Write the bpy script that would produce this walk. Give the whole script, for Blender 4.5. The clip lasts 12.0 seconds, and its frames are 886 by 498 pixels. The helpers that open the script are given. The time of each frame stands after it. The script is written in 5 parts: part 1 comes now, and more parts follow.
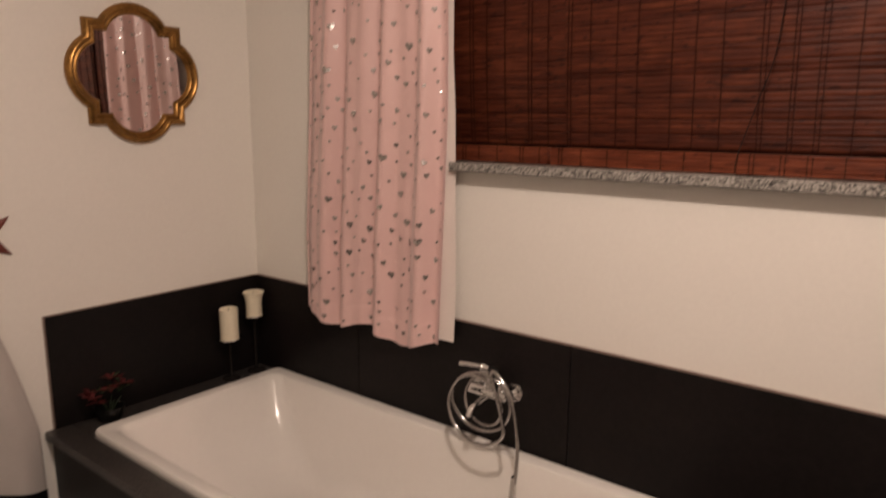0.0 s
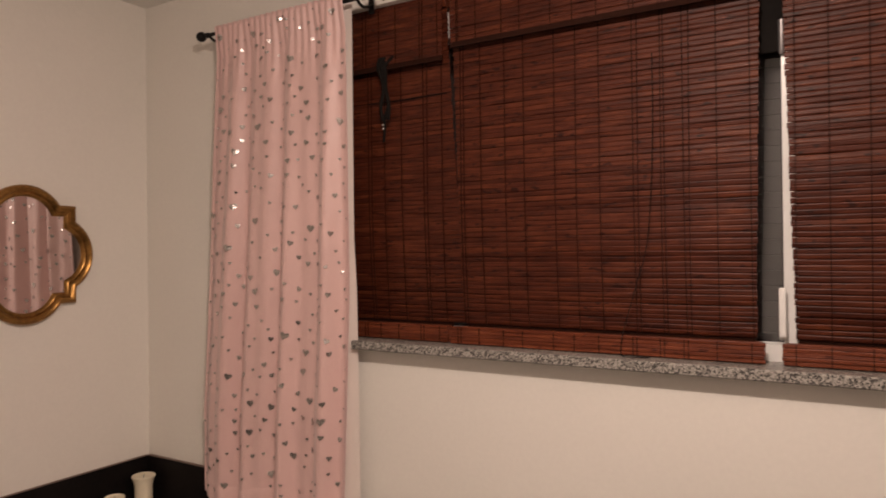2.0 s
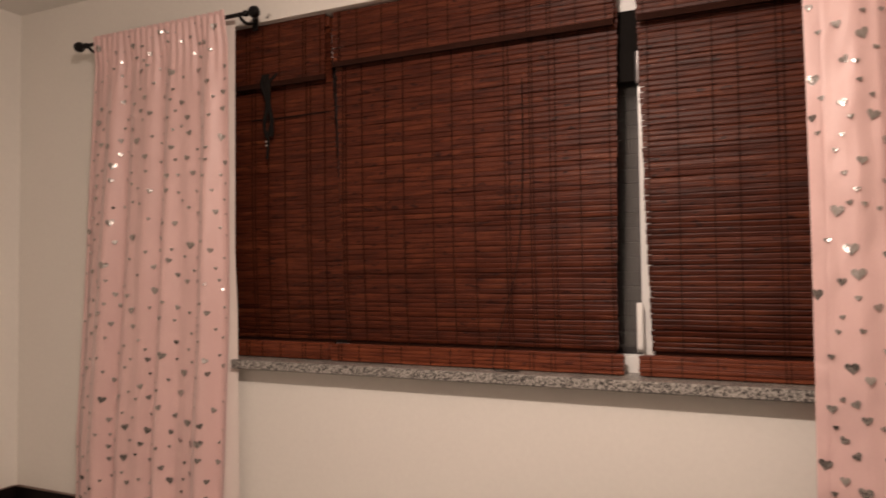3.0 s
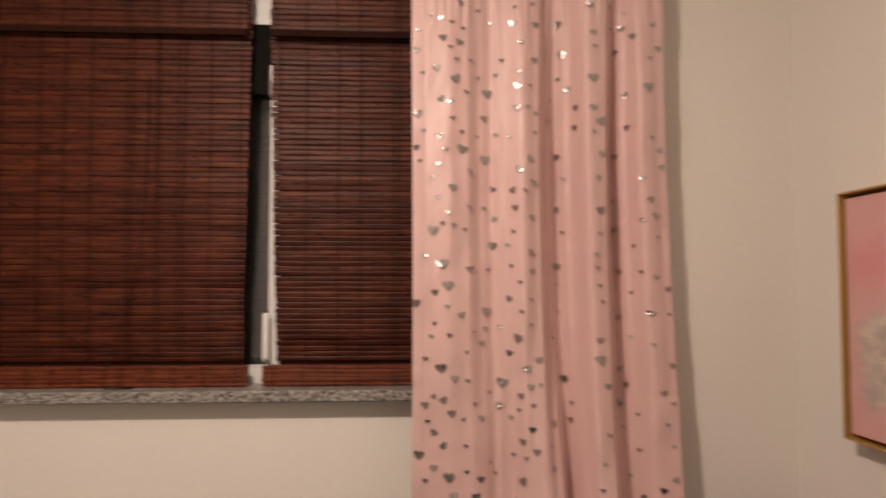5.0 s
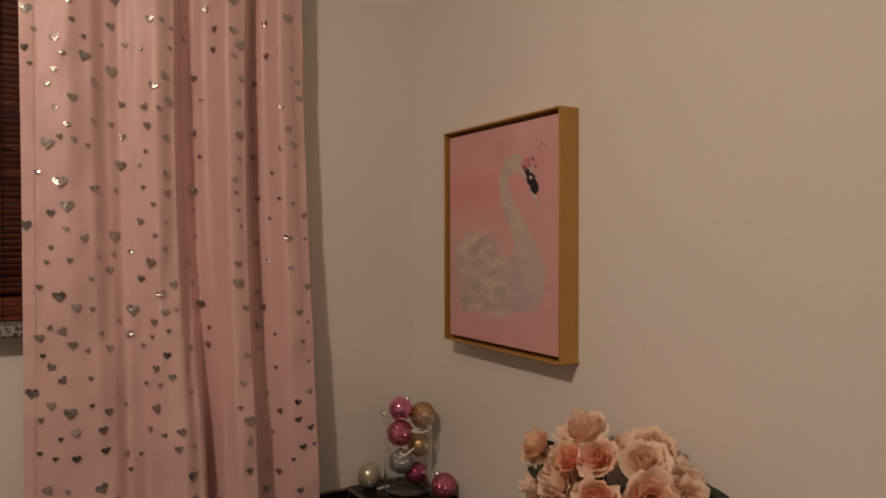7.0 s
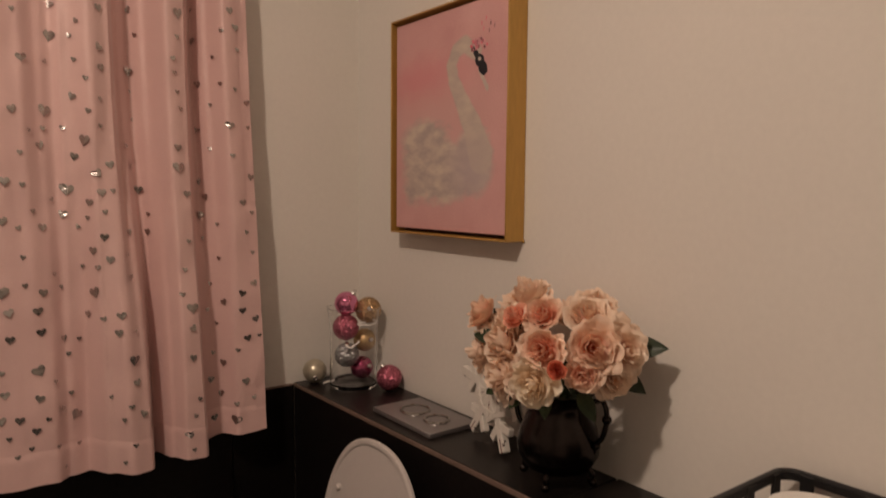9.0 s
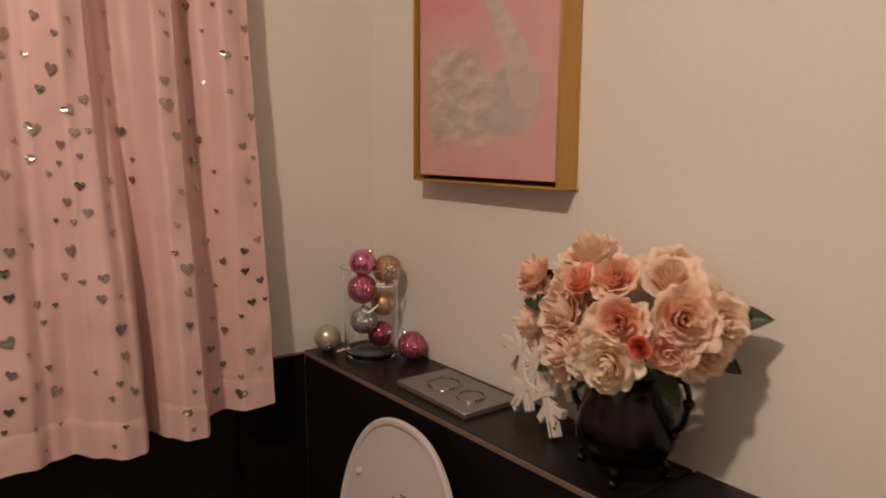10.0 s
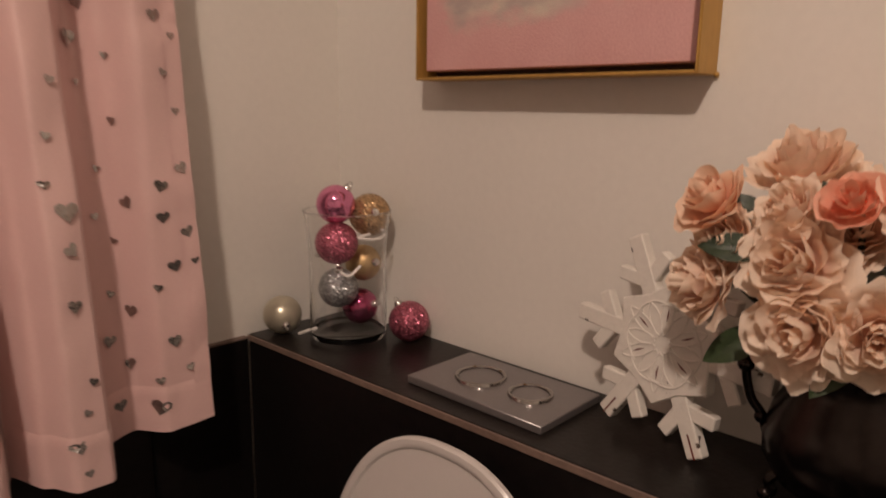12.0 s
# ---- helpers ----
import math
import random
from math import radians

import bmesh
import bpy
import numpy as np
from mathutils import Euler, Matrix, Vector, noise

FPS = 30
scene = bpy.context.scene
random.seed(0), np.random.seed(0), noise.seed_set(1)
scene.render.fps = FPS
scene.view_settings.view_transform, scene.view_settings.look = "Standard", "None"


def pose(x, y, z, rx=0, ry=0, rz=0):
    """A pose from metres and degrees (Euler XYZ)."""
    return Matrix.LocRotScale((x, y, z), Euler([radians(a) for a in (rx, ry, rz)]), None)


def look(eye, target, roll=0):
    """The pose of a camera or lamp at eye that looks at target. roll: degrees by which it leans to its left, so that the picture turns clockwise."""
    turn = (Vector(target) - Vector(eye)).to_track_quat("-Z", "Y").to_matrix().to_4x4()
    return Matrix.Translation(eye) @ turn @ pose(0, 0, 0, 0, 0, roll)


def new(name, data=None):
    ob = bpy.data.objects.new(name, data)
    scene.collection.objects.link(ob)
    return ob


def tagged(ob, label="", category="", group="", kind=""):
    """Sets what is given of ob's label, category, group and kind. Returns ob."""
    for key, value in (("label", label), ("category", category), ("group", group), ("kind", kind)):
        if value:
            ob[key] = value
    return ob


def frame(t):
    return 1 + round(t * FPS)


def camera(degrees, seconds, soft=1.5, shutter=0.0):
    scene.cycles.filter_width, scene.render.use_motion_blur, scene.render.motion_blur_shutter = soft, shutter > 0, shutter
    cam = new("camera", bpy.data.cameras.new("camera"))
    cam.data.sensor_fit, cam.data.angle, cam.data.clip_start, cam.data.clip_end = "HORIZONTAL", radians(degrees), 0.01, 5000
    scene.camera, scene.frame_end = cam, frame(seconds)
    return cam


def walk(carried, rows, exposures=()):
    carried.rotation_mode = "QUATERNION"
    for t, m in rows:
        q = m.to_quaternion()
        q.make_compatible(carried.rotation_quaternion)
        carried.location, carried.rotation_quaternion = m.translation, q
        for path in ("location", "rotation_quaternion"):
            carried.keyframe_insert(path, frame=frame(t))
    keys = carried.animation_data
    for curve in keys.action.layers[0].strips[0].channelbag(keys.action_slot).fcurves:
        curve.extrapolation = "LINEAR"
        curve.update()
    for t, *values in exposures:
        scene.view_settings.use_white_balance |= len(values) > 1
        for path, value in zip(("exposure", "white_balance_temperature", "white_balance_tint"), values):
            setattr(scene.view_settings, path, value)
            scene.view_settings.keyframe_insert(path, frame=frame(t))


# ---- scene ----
cam = camera(65.8, 12.0, soft=1.7, shutter=0.5)
PATH = [
    (0, (-1.438, -1.945, 1.625), (-2.654, -0.399, 1.26), 0.4),
    (0.5, (-1.451, -1.959, 1.716), (-2.586, -0.326, 1.498), 0.7),
    (1, (-1.459, -1.969, 1.773), (-2.556, -0.3, 1.678), 0.2),
    (1.5, (-1.44, -1.966, 1.783), (-2.514, -0.279, 1.765), -0.2),
    (2, (-1.402, -1.952, 1.796), (-2.42, -0.231, 1.807), -0.6),
    (2.5, (-1.349, -1.936, 1.789), (-2.276, -0.164, 1.831), -0.8),
    (2.7, (-1.319, -1.923, 1.785), (-2.199, -0.128, 1.838), -0.7),
    (4.5, (-1.132, -1.906, 1.789), (-1.384, 0.075, 1.885), -0.3),
    (5, (-1.15, -1.903, 1.775), (-1.041, 0.091, 1.877), -0.0),
    (5.5, (-1.162, -1.917, 1.744), (-0.641, 0.011, 1.838), -0.5),
    (6, (-1.164, -1.933, 1.741), (-0.315, -0.123, 1.787), -0.5),
    (6.5, (-1.152, -1.949, 1.725), (-0.143, -0.222, 1.733), -0.4),
    (7, (-1.144, -1.964, 1.691), (-0.085, -0.268, 1.661), -0.1),
    (9, (-1.166, -1.963, 1.511), (0.034, -0.371, 1.346), 0.5),
    (9.5, (-1.158, -1.896, 1.48), (0.047, -0.32, 1.22), 0.5),
    (10, (-1.07, -1.712, 1.477), (0.117, -0.129, 1.183), 0.3),
    (10.5, (-0.997, -1.555, 1.459), (0.149, 0.056, 1.16), -0.0),
    (11, (-0.958, -1.388, 1.438), (0.163, 0.235, 1.102), 0.4),
    (11.5, (-0.945, -1.239, 1.399), (0.316, 0.271, 1.038), 0.8),
    (12, (-0.933, -1.126, 1.341), (0.497, 0.215, 0.944), 0.9),
]

walk(cam, [(t, look(eye, target, roll)) for t, eye, target, roll in PATH],
     exposures=[(0.0, 0.1, 6300, 12), (2.5, 0.05, 6300, 13), (4.5, 0.10, 6300, 9), (5.0, -0.06, 6350, 10), (5.5, -0.30, 6450, 11),
                (6.0, -0.52, 6600, 11), (6.5, -0.70, 6750, 11), (7.0, -0.88, 6800, 11), (9.5, -0.42, 6700, 12), (10.5, -0.15, 6600, 12), (12.0, -0.2, 6500, 13)])

# ---- light ----
world = bpy.data.worlds.new("night")
scene.world = world
world.use_nodes = True
world.node_tree.nodes["Background"].inputs[0].default_value = (0.02, 0.03, 0.06, 1)
world.node_tree.nodes["Background"].inputs[1].default_value = 0.05

LAMP = (-1.70, -1.43, 2.82)
lamp_data = bpy.data.lights.new("ceiling_bulb", "POINT")
lamp_data.energy = 46
lamp_data.shadow_soft_size = 0.055
lamp_data.color = (1.0, 0.79, 0.64)
lamp = new("ceiling_bulb", lamp_data)
lamp.location = LAMP
# the same lamp's reflector, which throws the rest of its light down
down_data = bpy.data.lights.new("lamp_reflector", "AREA")
down_data.shape, down_data.size = "DISK", 0.11
down_data.energy = 19.5
down_data.color = (1.0, 0.79, 0.64)
down = new("lamp_reflector", down_data)
down.location = (LAMP[0], LAMP[1], LAMP[2] + 0.002)


# ---- materials ----
def mat(name, color, rough=0.6, metal=0.0, vary=0.12, scale=6.0, fine=60.0, bump=0.1, random_by=0.0, coat=0.0, stretch=(1, 1, 1), other=None, sheen=0.0):
    """Two scales of noise over a base colour; random_by varies it from object to object."""
    m = bpy.data.materials.new(name)
    m.use_nodes = True
    nt = m.node_tree
    b = nt.nodes["Principled BSDF"]
    b.inputs["Roughness"].default_value = rough
    b.inputs["Metallic"].default_value = metal
    b.inputs["Coat Weight"].default_value = coat
    b.inputs["Sheen Weight"].default_value = sheen
    co = nt.nodes.new("ShaderNodeTexCoord")
    mp = nt.nodes.new("ShaderNodeMapping")
    mp.inputs["Scale"].default_value = stretch
    nt.links.new(co.outputs["Object"], mp.inputs["Vector"])
    big = nt.nodes.new("ShaderNodeTexNoise")
    big.inputs["Scale"].default_value = scale
    big.inputs["Detail"].default_value = 3
    small = nt.nodes.new("ShaderNodeTexNoise")
    small.inputs["Scale"].default_value = fine
    small.inputs["Detail"].default_value = 4
    vec = mp.outputs["Vector"]
    if random_by:
        info = nt.nodes.new("ShaderNodeObjectInfo")
        mul = nt.nodes.new("ShaderNodeMath")
        mul.operation = "MULTIPLY"
        mul.inputs[1].default_value = 37.0
        nt.links.new(info.outputs["Random"], mul.inputs[0])
        add = nt.nodes.new("ShaderNodeVectorMath")
        add.operation = "ADD"
        nt.links.new(vec, add.inputs[0])
        nt.links.new(mul.outputs[0], add.inputs[1])
        vec = add.outputs[0]
    nt.links.new(vec, big.inputs["Vector"])
    nt.links.new(vec, small.inputs["Vector"])
    mix = nt.nodes.new("ShaderNodeMath")
    mix.operation = "MULTIPLY_ADD"
    mix.inputs[1].default_value = 0.5
    nt.links.new(small.outputs["Fac"], mix.inputs[0])
    half = nt.nodes.new("ShaderNodeMath")
    half.operation = "MULTIPLY"
    half.inputs[1].default_value = 0.5
    nt.links.new(big.outputs["Fac"], half.inputs[0])
    nt.links.new(half.outputs[0], mix.inputs[2])
    fac = mix.outputs[0]
    if random_by:
        m2 = nt.nodes.new("ShaderNodeMapRange")
        m2.inputs["To Min"].default_value = -random_by
        m2.inputs["To Max"].default_value = random_by
        nt.links.new(info.outputs["Random"], m2.inputs["Value"])
        a2 = nt.nodes.new("ShaderNodeMath")
        a2.operation = "ADD"
        nt.links.new(fac, a2.inputs[0])
        nt.links.new(m2.outputs[0], a2.inputs[1])
        fac = a2.outputs[0]
    ramp = nt.nodes.new("ShaderNodeValToRGB")
    lo = tuple(c * (1 - vary) for c in color)
    hi = other or tuple(min(1, c * (1 + vary)) for c in color)
    ramp.color_ramp.elements[0].position, ramp.color_ramp.elements[1].position = 0.3, 0.7
    ramp.color_ramp.elements[0].color = (*lo, 1)
    ramp.color_ramp.elements[1].color = (*hi, 1)
    nt.links.new(fac, ramp.inputs["Fac"])
    nt.links.new(ramp.outputs["Color"], b.inputs["Base Color"])
    if bump:
        bp = nt.nodes.new("ShaderNodeBump")
        bp.inputs["Strength"].default_value = bump
        bp.inputs["Distance"].default_value = 0.003
        nt.links.new(small.outputs["Fac"], bp.inputs["Height"])
        nt.links.new(bp.outputs["Normal"], b.inputs["Normal"])
    return m


def glitter(name, color, flecks=390.0):
    """Metal flecks: each cell of a fine Voronoi tilts and shines its own way."""
    m = mat(name, color, 0.30, 0.75, 0.3, 30, 200, 0.0)
    nt = m.node_tree
    b = nt.nodes["Principled BSDF"]
    co = nt.nodes.new("ShaderNodeTexCoord")
    vo = nt.nodes.new("ShaderNodeTexVoronoi")
    vo.inputs["Scale"].default_value = flecks
    nt.links.new(co.outputs["Object"], vo.inputs["Vector"])
    geo = nt.nodes.new("ShaderNodeNewGeometry")
    sub = nt.nodes.new("ShaderNodeVectorMath")
    sub.operation = "SUBTRACT"
    sub.inputs[1].default_value = (0.5, 0.5, 0.5)
    nt.links.new(vo.outputs["Color"], sub.inputs[0])
    add = nt.nodes.new("ShaderNodeVectorMath")
    add.operation = "ADD"
    nt.links.new(geo.outputs["Normal"], add.inputs[0])
    nt.links.new(sub.outputs[0], add.inputs[1])
    nor = nt.nodes.new("ShaderNodeVectorMath")
    nor.operation = "NORMALIZE"
    nt.links.new(add.outputs[0], nor.inputs[0])
    nt.links.new(nor.outputs[0], b.inputs["Normal"])
    gain = nt.nodes.new("ShaderNodeMapRange")
    gain.inputs["To Min"].default_value, gain.inputs["To Max"].default_value = 0.35, 1.9
    nt.links.new(vo.outputs["Color"], gain.inputs["Value"])
    base = b.inputs["Base Color"].links[0].from_socket
    tint = nt.nodes.new("ShaderNodeVectorMath")
    tint.operation = "SCALE"
    nt.links.new(base, tint.inputs[0])
    nt.links.new(gain.outputs[0], tint.inputs["Scale"])
    nt.links.new(tint.outputs[0], b.inputs["Base Color"])
    return m


def glass(name, color=(1, 1, 1), rough=0.0):
    m = bpy.data.materials.new(name)
    m.use_nodes = True
    b = m.node_tree.nodes["Principled BSDF"]
    b.inputs["Base Color"].default_value = (*color, 1)
    b.inputs["Roughness"].default_value = rough
    b.inputs["Transmission Weight"].default_value = 1.0
    b.inputs["IOR"].default_value = 1.45
    return m


def bamboo(name, dark, mid, light, rough=0.45):
    """Split cane: long streaks, blotches of stain and dark knots; every cane takes its own piece of them."""
    m = mat(name, mid, rough, 0, 0.2, 6, 60, 0.0)
    nt = m.node_tree
    b = nt.nodes["Principled BSDF"]
    b.inputs["Specular IOR Level"].default_value = 0.22
    co = nt.nodes.new("ShaderNodeTexCoord")
    info = nt.nodes.new("ShaderNodeObjectInfo")
    shift = nt.nodes.new("ShaderNodeMath")
    shift.operation = "MULTIPLY"
    shift.inputs[1].default_value = 91.0
    nt.links.new(info.outputs["Random"], shift.inputs[0])

    def field(stretch, detail):
        mp = nt.nodes.new("ShaderNodeMapping")
        mp.inputs["Scale"].default_value = stretch
        nt.links.new(co.outputs["Object"], mp.inputs["Vector"])
        ad = nt.nodes.new("ShaderNodeVectorMath")
        ad.operation = "ADD"
        nt.links.new(mp.outputs["Vector"], ad.inputs[0])
        nt.links.new(shift.outputs[0], ad.inputs[1])
        no = nt.nodes.new("ShaderNodeTexNoise")
        no.inputs["Scale"].default_value = 1.0
        no.inputs["Detail"].default_value = detail
        nt.links.new(ad.outputs[0], no.inputs["Vector"])
        return no.outputs["Fac"]

    def calc(op, x, y):
        n = nt.nodes.new("ShaderNodeMath")
        n.operation = op
        for k, v in enumerate((x, y)):
            if isinstance(v, float):
                n.inputs[k].default_value = v
            else:
                nt.links.new(v, n.inputs[k])
        return n.outputs[0]

    blotch = field((9.0, 3.0, 3.0), 3)
    streak = field((11.0, 260.0, 330.0), 3)
    knot = field((28.0, 30.0, 60.0), 1)
    tone = calc("ADD", calc("MULTIPLY", blotch, 0.55), calc("MULTIPLY", streak, 0.55))
    own = calc("MULTIPLY", calc("SUBTRACT", info.outputs["Random"], 0.5), 0.13)
    tone = calc("ADD", tone, own)
    spot = calc("MULTIPLY", calc("MAXIMUM", calc("SUBTRACT", knot, 0.64), 0.0), 2.6)
    tone = calc("SUBTRACT", tone, spot)
    ramp = nt.nodes.new("ShaderNodeValToRGB")
    ramp.color_ramp.elements[0].position, ramp.color_ramp.elements[1].position = 0.30, 0.82
    ramp.color_ramp.elements[0].color = (*dark, 1)
    ramp.color_ramp.elements[1].color = (*light, 1)
    e = ramp.color_ramp.elements.new(0.55)
    e.color = (*mid, 1)
    nt.links.new(tone, ramp.inputs["Fac"])
    nt.links.new(ramp.outputs["Color"], b.inputs["Base Color"])
    bp = nt.nodes.new("ShaderNodeBump")
    bp.inputs["Strength"].default_value = 0.5
    bp.inputs["Distance"].default_value = 0.002
    nt.links.new(streak, bp.inputs["Height"])
    nt.links.new(bp.outputs["Normal"], b.inputs["Normal"])
    return m


def granite(name, dark, light, scale=260.0):
    m = mat(name, dark, 0.35, 0, 0.3, 20, 120, 0.02)
    nt = m.node_tree
    b = nt.nodes["Principled BSDF"]
    co = nt.nodes.new("ShaderNodeTexCoord")
    vo = nt.nodes.new("ShaderNodeTexVoronoi")
    vo.inputs["Scale"].default_value = scale
    nt.links.new(co.outputs["Object"], vo.inputs["Vector"])
    ramp = nt.nodes.new("ShaderNodeValToRGB")
    ramp.color_ramp.interpolation = "CONSTANT"
    for pos, c in ((0.0, dark), (0.35, tuple(0.5 * (a + d) for a, d in zip(dark, light))), (0.6, light)):
        e = ramp.color_ramp.elements.new(pos)
        e.color = (*c, 1)
    nt.links.new(vo.outputs["Color"], ramp.inputs["Fac"])
    nt.links.new(ramp.outputs["Color"], b.inputs["Base Color"])
    return m


def radial(name, inner, outer, reach, rough=0.65):
    """Petal colour that runs from the flower's heart to its rim."""
    m = mat(name, outer, rough, 0, 0.1, 60, 300, 0.15)
    nt = m.node_tree
    b = nt.nodes["Principled BSDF"]
    co = nt.nodes.new("ShaderNodeTexCoord")
    le = nt.nodes.new("ShaderNodeVectorMath")
    le.operation = "LENGTH"
    nt.links.new(co.outputs["Object"], le.inputs[0])
    mr = nt.nodes.new("ShaderNodeMapRange")
    mr.inputs["From Min"].default_value = reach * 0.25
    mr.inputs["From Max"].default_value = reach
    nt.links.new(le.outputs["Value"], mr.inputs["Value"])
    noi = nt.nodes.new("ShaderNodeTexNoise")
    noi.inputs["Scale"].default_value = 45
    ad = nt.nodes.new("ShaderNodeMath")
    ad.operation = "MULTIPLY_ADD"
    ad.inputs[1].default_value = 0.5
    ad.inputs[2].default_value = -0.25
    nt.links.new(noi.outputs["Fac"], ad.inputs[0])
    su = nt.nodes.new("ShaderNodeMath")
    su.operation = "ADD"
    nt.links.new(mr.outputs[0], su.inputs[0])
    nt.links.new(ad.outputs[0], su.inputs[1])
    ramp = nt.nodes.new("ShaderNodeValToRGB")
    ramp.color_ramp.elements[0].color = (*inner, 1)
    ramp.color_ramp.elements[1].color = (*outer, 1)
    nt.links.new(su.outputs[0], ramp.inputs["Fac"])
    nt.links.new(ramp.outputs["Color"], b.inputs["Base Color"])
    # thin silk lets some light through
    tr = nt.nodes.new("ShaderNodeBsdfTranslucent")
    tr.inputs["Color"].default_value = (min(1, outer[0] * 1.03), outer[1] * 0.86, outer[2] * 0.74, 1)
    ms = nt.nodes.new("ShaderNodeMixShader")
    ms.inputs[0].default_value = 0.3
    nt.links.new(b.outputs[0], ms.inputs[1])
    nt.links.new(tr.outputs[0], ms.inputs[2])
    nt.links.new(ms.outputs[0], nt.nodes["Material Output"].inputs["Surface"])
    return m


def islands(name, colors, rough=0.7):
    """Brush strokes: every loose piece of the mesh takes its own tone."""
    m = mat(name, colors[0], rough, 0, 0.1, 40, 200, 0.2)
    nt = m.node_tree
    b = nt.nodes["Principled BSDF"]
    geo = nt.nodes.new("ShaderNodeNewGeometry")
    ramp = nt.nodes.new("ShaderNodeValToRGB")
    n = len(colors)
    ramp.color_ramp.elements[0].color = (*colors[0], 1)
    ramp.color_ramp.elements[1].color = (*colors[-1], 1)
    for k in range(1, n - 1):
        e = ramp.color_ramp.elements.new(k / (n - 1))
        e.color = (*colors[k], 1)
    nt.links.new(geo.outputs["Random Per Island"], ramp.inputs["Fac"])
    nt.links.new(ramp.outputs["Color"], b.inputs["Base Color"])
    return m


M_WALL = mat("wall_paint", (0.80, 0.765, 0.71), 0.85, 0, 0.028, 1.3, 70, 0.14)
M_CEIL = mat("ceiling_paint", (0.82, 0.80, 0.76), 0.9, 0, 0.03, 1.0, 80, 0.1)
M_FLOOR = mat("floor_tile", (0.05, 0.048, 0.047), 0.4, 0, 0.25, 4, 60, 0.05)
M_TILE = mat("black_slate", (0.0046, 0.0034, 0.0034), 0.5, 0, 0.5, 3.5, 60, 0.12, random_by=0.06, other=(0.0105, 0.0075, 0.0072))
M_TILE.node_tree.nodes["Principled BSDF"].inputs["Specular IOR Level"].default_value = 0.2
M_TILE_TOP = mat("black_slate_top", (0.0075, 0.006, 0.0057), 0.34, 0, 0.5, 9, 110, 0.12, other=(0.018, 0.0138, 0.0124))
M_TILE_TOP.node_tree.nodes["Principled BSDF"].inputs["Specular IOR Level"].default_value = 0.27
M_TRIM = mat("worn_trim", (0.185, 0.125, 0.10), 0.5, 0, 0.25, 12, 80, 0.1)
M_SILL = granite("granite", (0.045, 0.040, 0.036), (0.40, 0.37, 0.335), 215)
M_DECK = granite("dark_granite", (0.008, 0.007, 0.007), (0.055, 0.048, 0.044), 300)
M_BAMBOO = bamboo("bamboo", (0.022, 0.0042, 0.0020), (0.066, 0.0140, 0.0058), (0.145, 0.039, 0.0150))
# brighter copy of the cane, with the light on the forward hem in its colour
M_BAMBOO_LIT = bamboo("bamboo_lit", (0.055, 0.011, 0.005), (0.130, 0.031, 0.0125), (0.23, 0.062, 0.025), 0.4)
M_THREAD = mat("dark_thread", (0.022, 0.007, 0.004), 0.85, 0, 0.2)
M_THREAD.node_tree.nodes["Principled BSDF"].inputs["Specular IOR Level"].default_value = 0.1
M_CORD = mat("black_cord", (0.010, 0.008, 0.007), 0.85, 0, 0.2)
M_CORD.node_tree.nodes["Principled BSDF"].inputs["Specular IOR Level"].default_value = 0.12
M_PINK = mat("pink_cloth", (0.71, 0.475, 0.45), 0.48, 0, 0.05, 5, 400, 0.10, sheen=0.3)
M_PINK.node_tree.nodes["Principled BSDF"].inputs["Specular IOR Level"].default_value = 0.6
M_LINING = mat("white_lining", (0.82, 0.74, 0.69), 0.8, 0, 0.04, 5, 300, 0.1)
M_FOIL = mat("silver_foil", (0.48, 0.445, 0.43), 0.24, 0.95, 0.2, 60, 140, 0.5)
M_IRON = mat("black_iron", (0.012, 0.011, 0.011), 0.35, 0.6, 0.2)
M_GOLD = mat("antique_gold", (0.30, 0.155, 0.045), 0.3, 0.9, 0.45, 14, 60, 0.15)
M_FRAME = mat("gilt_frame", (0.50, 0.29, 0.075), 0.5, 0.25, 0.15, 10, 90, 0.08, stretch=(1, 1, 0.2))
M_FRAME_IN = mat("frame_shadow_gap", (0.05, 0.02, 0.012), 0.6, 0, 0.2)
M_PALE = islands("pale_strokes", [(0.56, 0.48, 0.43), (0.62, 0.54, 0.46)])
M_MASK = mat("black_paint", (0.015, 0.015, 0.022), 0.6, 0, 0.2)
M_CROWN = islands("crown_strokes", [(0.75, 0.10, 0.17), (0.8, 0.28, 0.33), (0.12, 0.03, 0.04), (0.8, 0.4, 0.42)])
M_ENAMEL = mat("white_enamel", (0.80, 0.77, 0.73), 0.08, 0, 0.02, 3, 40, 0.0, coat=0.5)
M_LID = mat("white_plastic", (0.63, 0.585, 0.56), 0.25, 0, 0.02, 5, 60, 0.0)
M_CHROME = mat("chrome", (0.75, 0.74, 0.73), 0.08, 1.0, 0.04, 8, 60, 0.0)
M_HOSE = mat("hose_steel", (0.42, 0.40, 0.39), 0.16, 1.0, 0.1, 8, 60, 0.0)
M_PLATE = mat("matt_silver_plastic", (0.27, 0.25, 0.25), 0.35, 0.6, 0.06, 8, 200, 0.05)
M_PEWTER = mat("tarnished_silver", (0.034, 0.027, 0.025), 0.24, 0.95, 0.22, 12, 90, 0.05)
M_WAX = mat("ivory_wax", (0.82, 0.74, 0.57), 0.45, 0, 0.05, 20, 90, 0.05)
M_GLASS = glass("clear_glass")
M_WINDOW = glass("window_glass")
M_SHUTTER = mat("shutter_grey", (0.034, 0.032, 0.031), 0.7, 0, 0.06)
M_SHUTTER.node_tree.nodes["Principled BSDF"].inputs["Specular IOR Level"].default_value = 0.15
M_UPVC = mat("white_upvc", (0.78, 0.77, 0.75), 0.3, 0, 0.03)
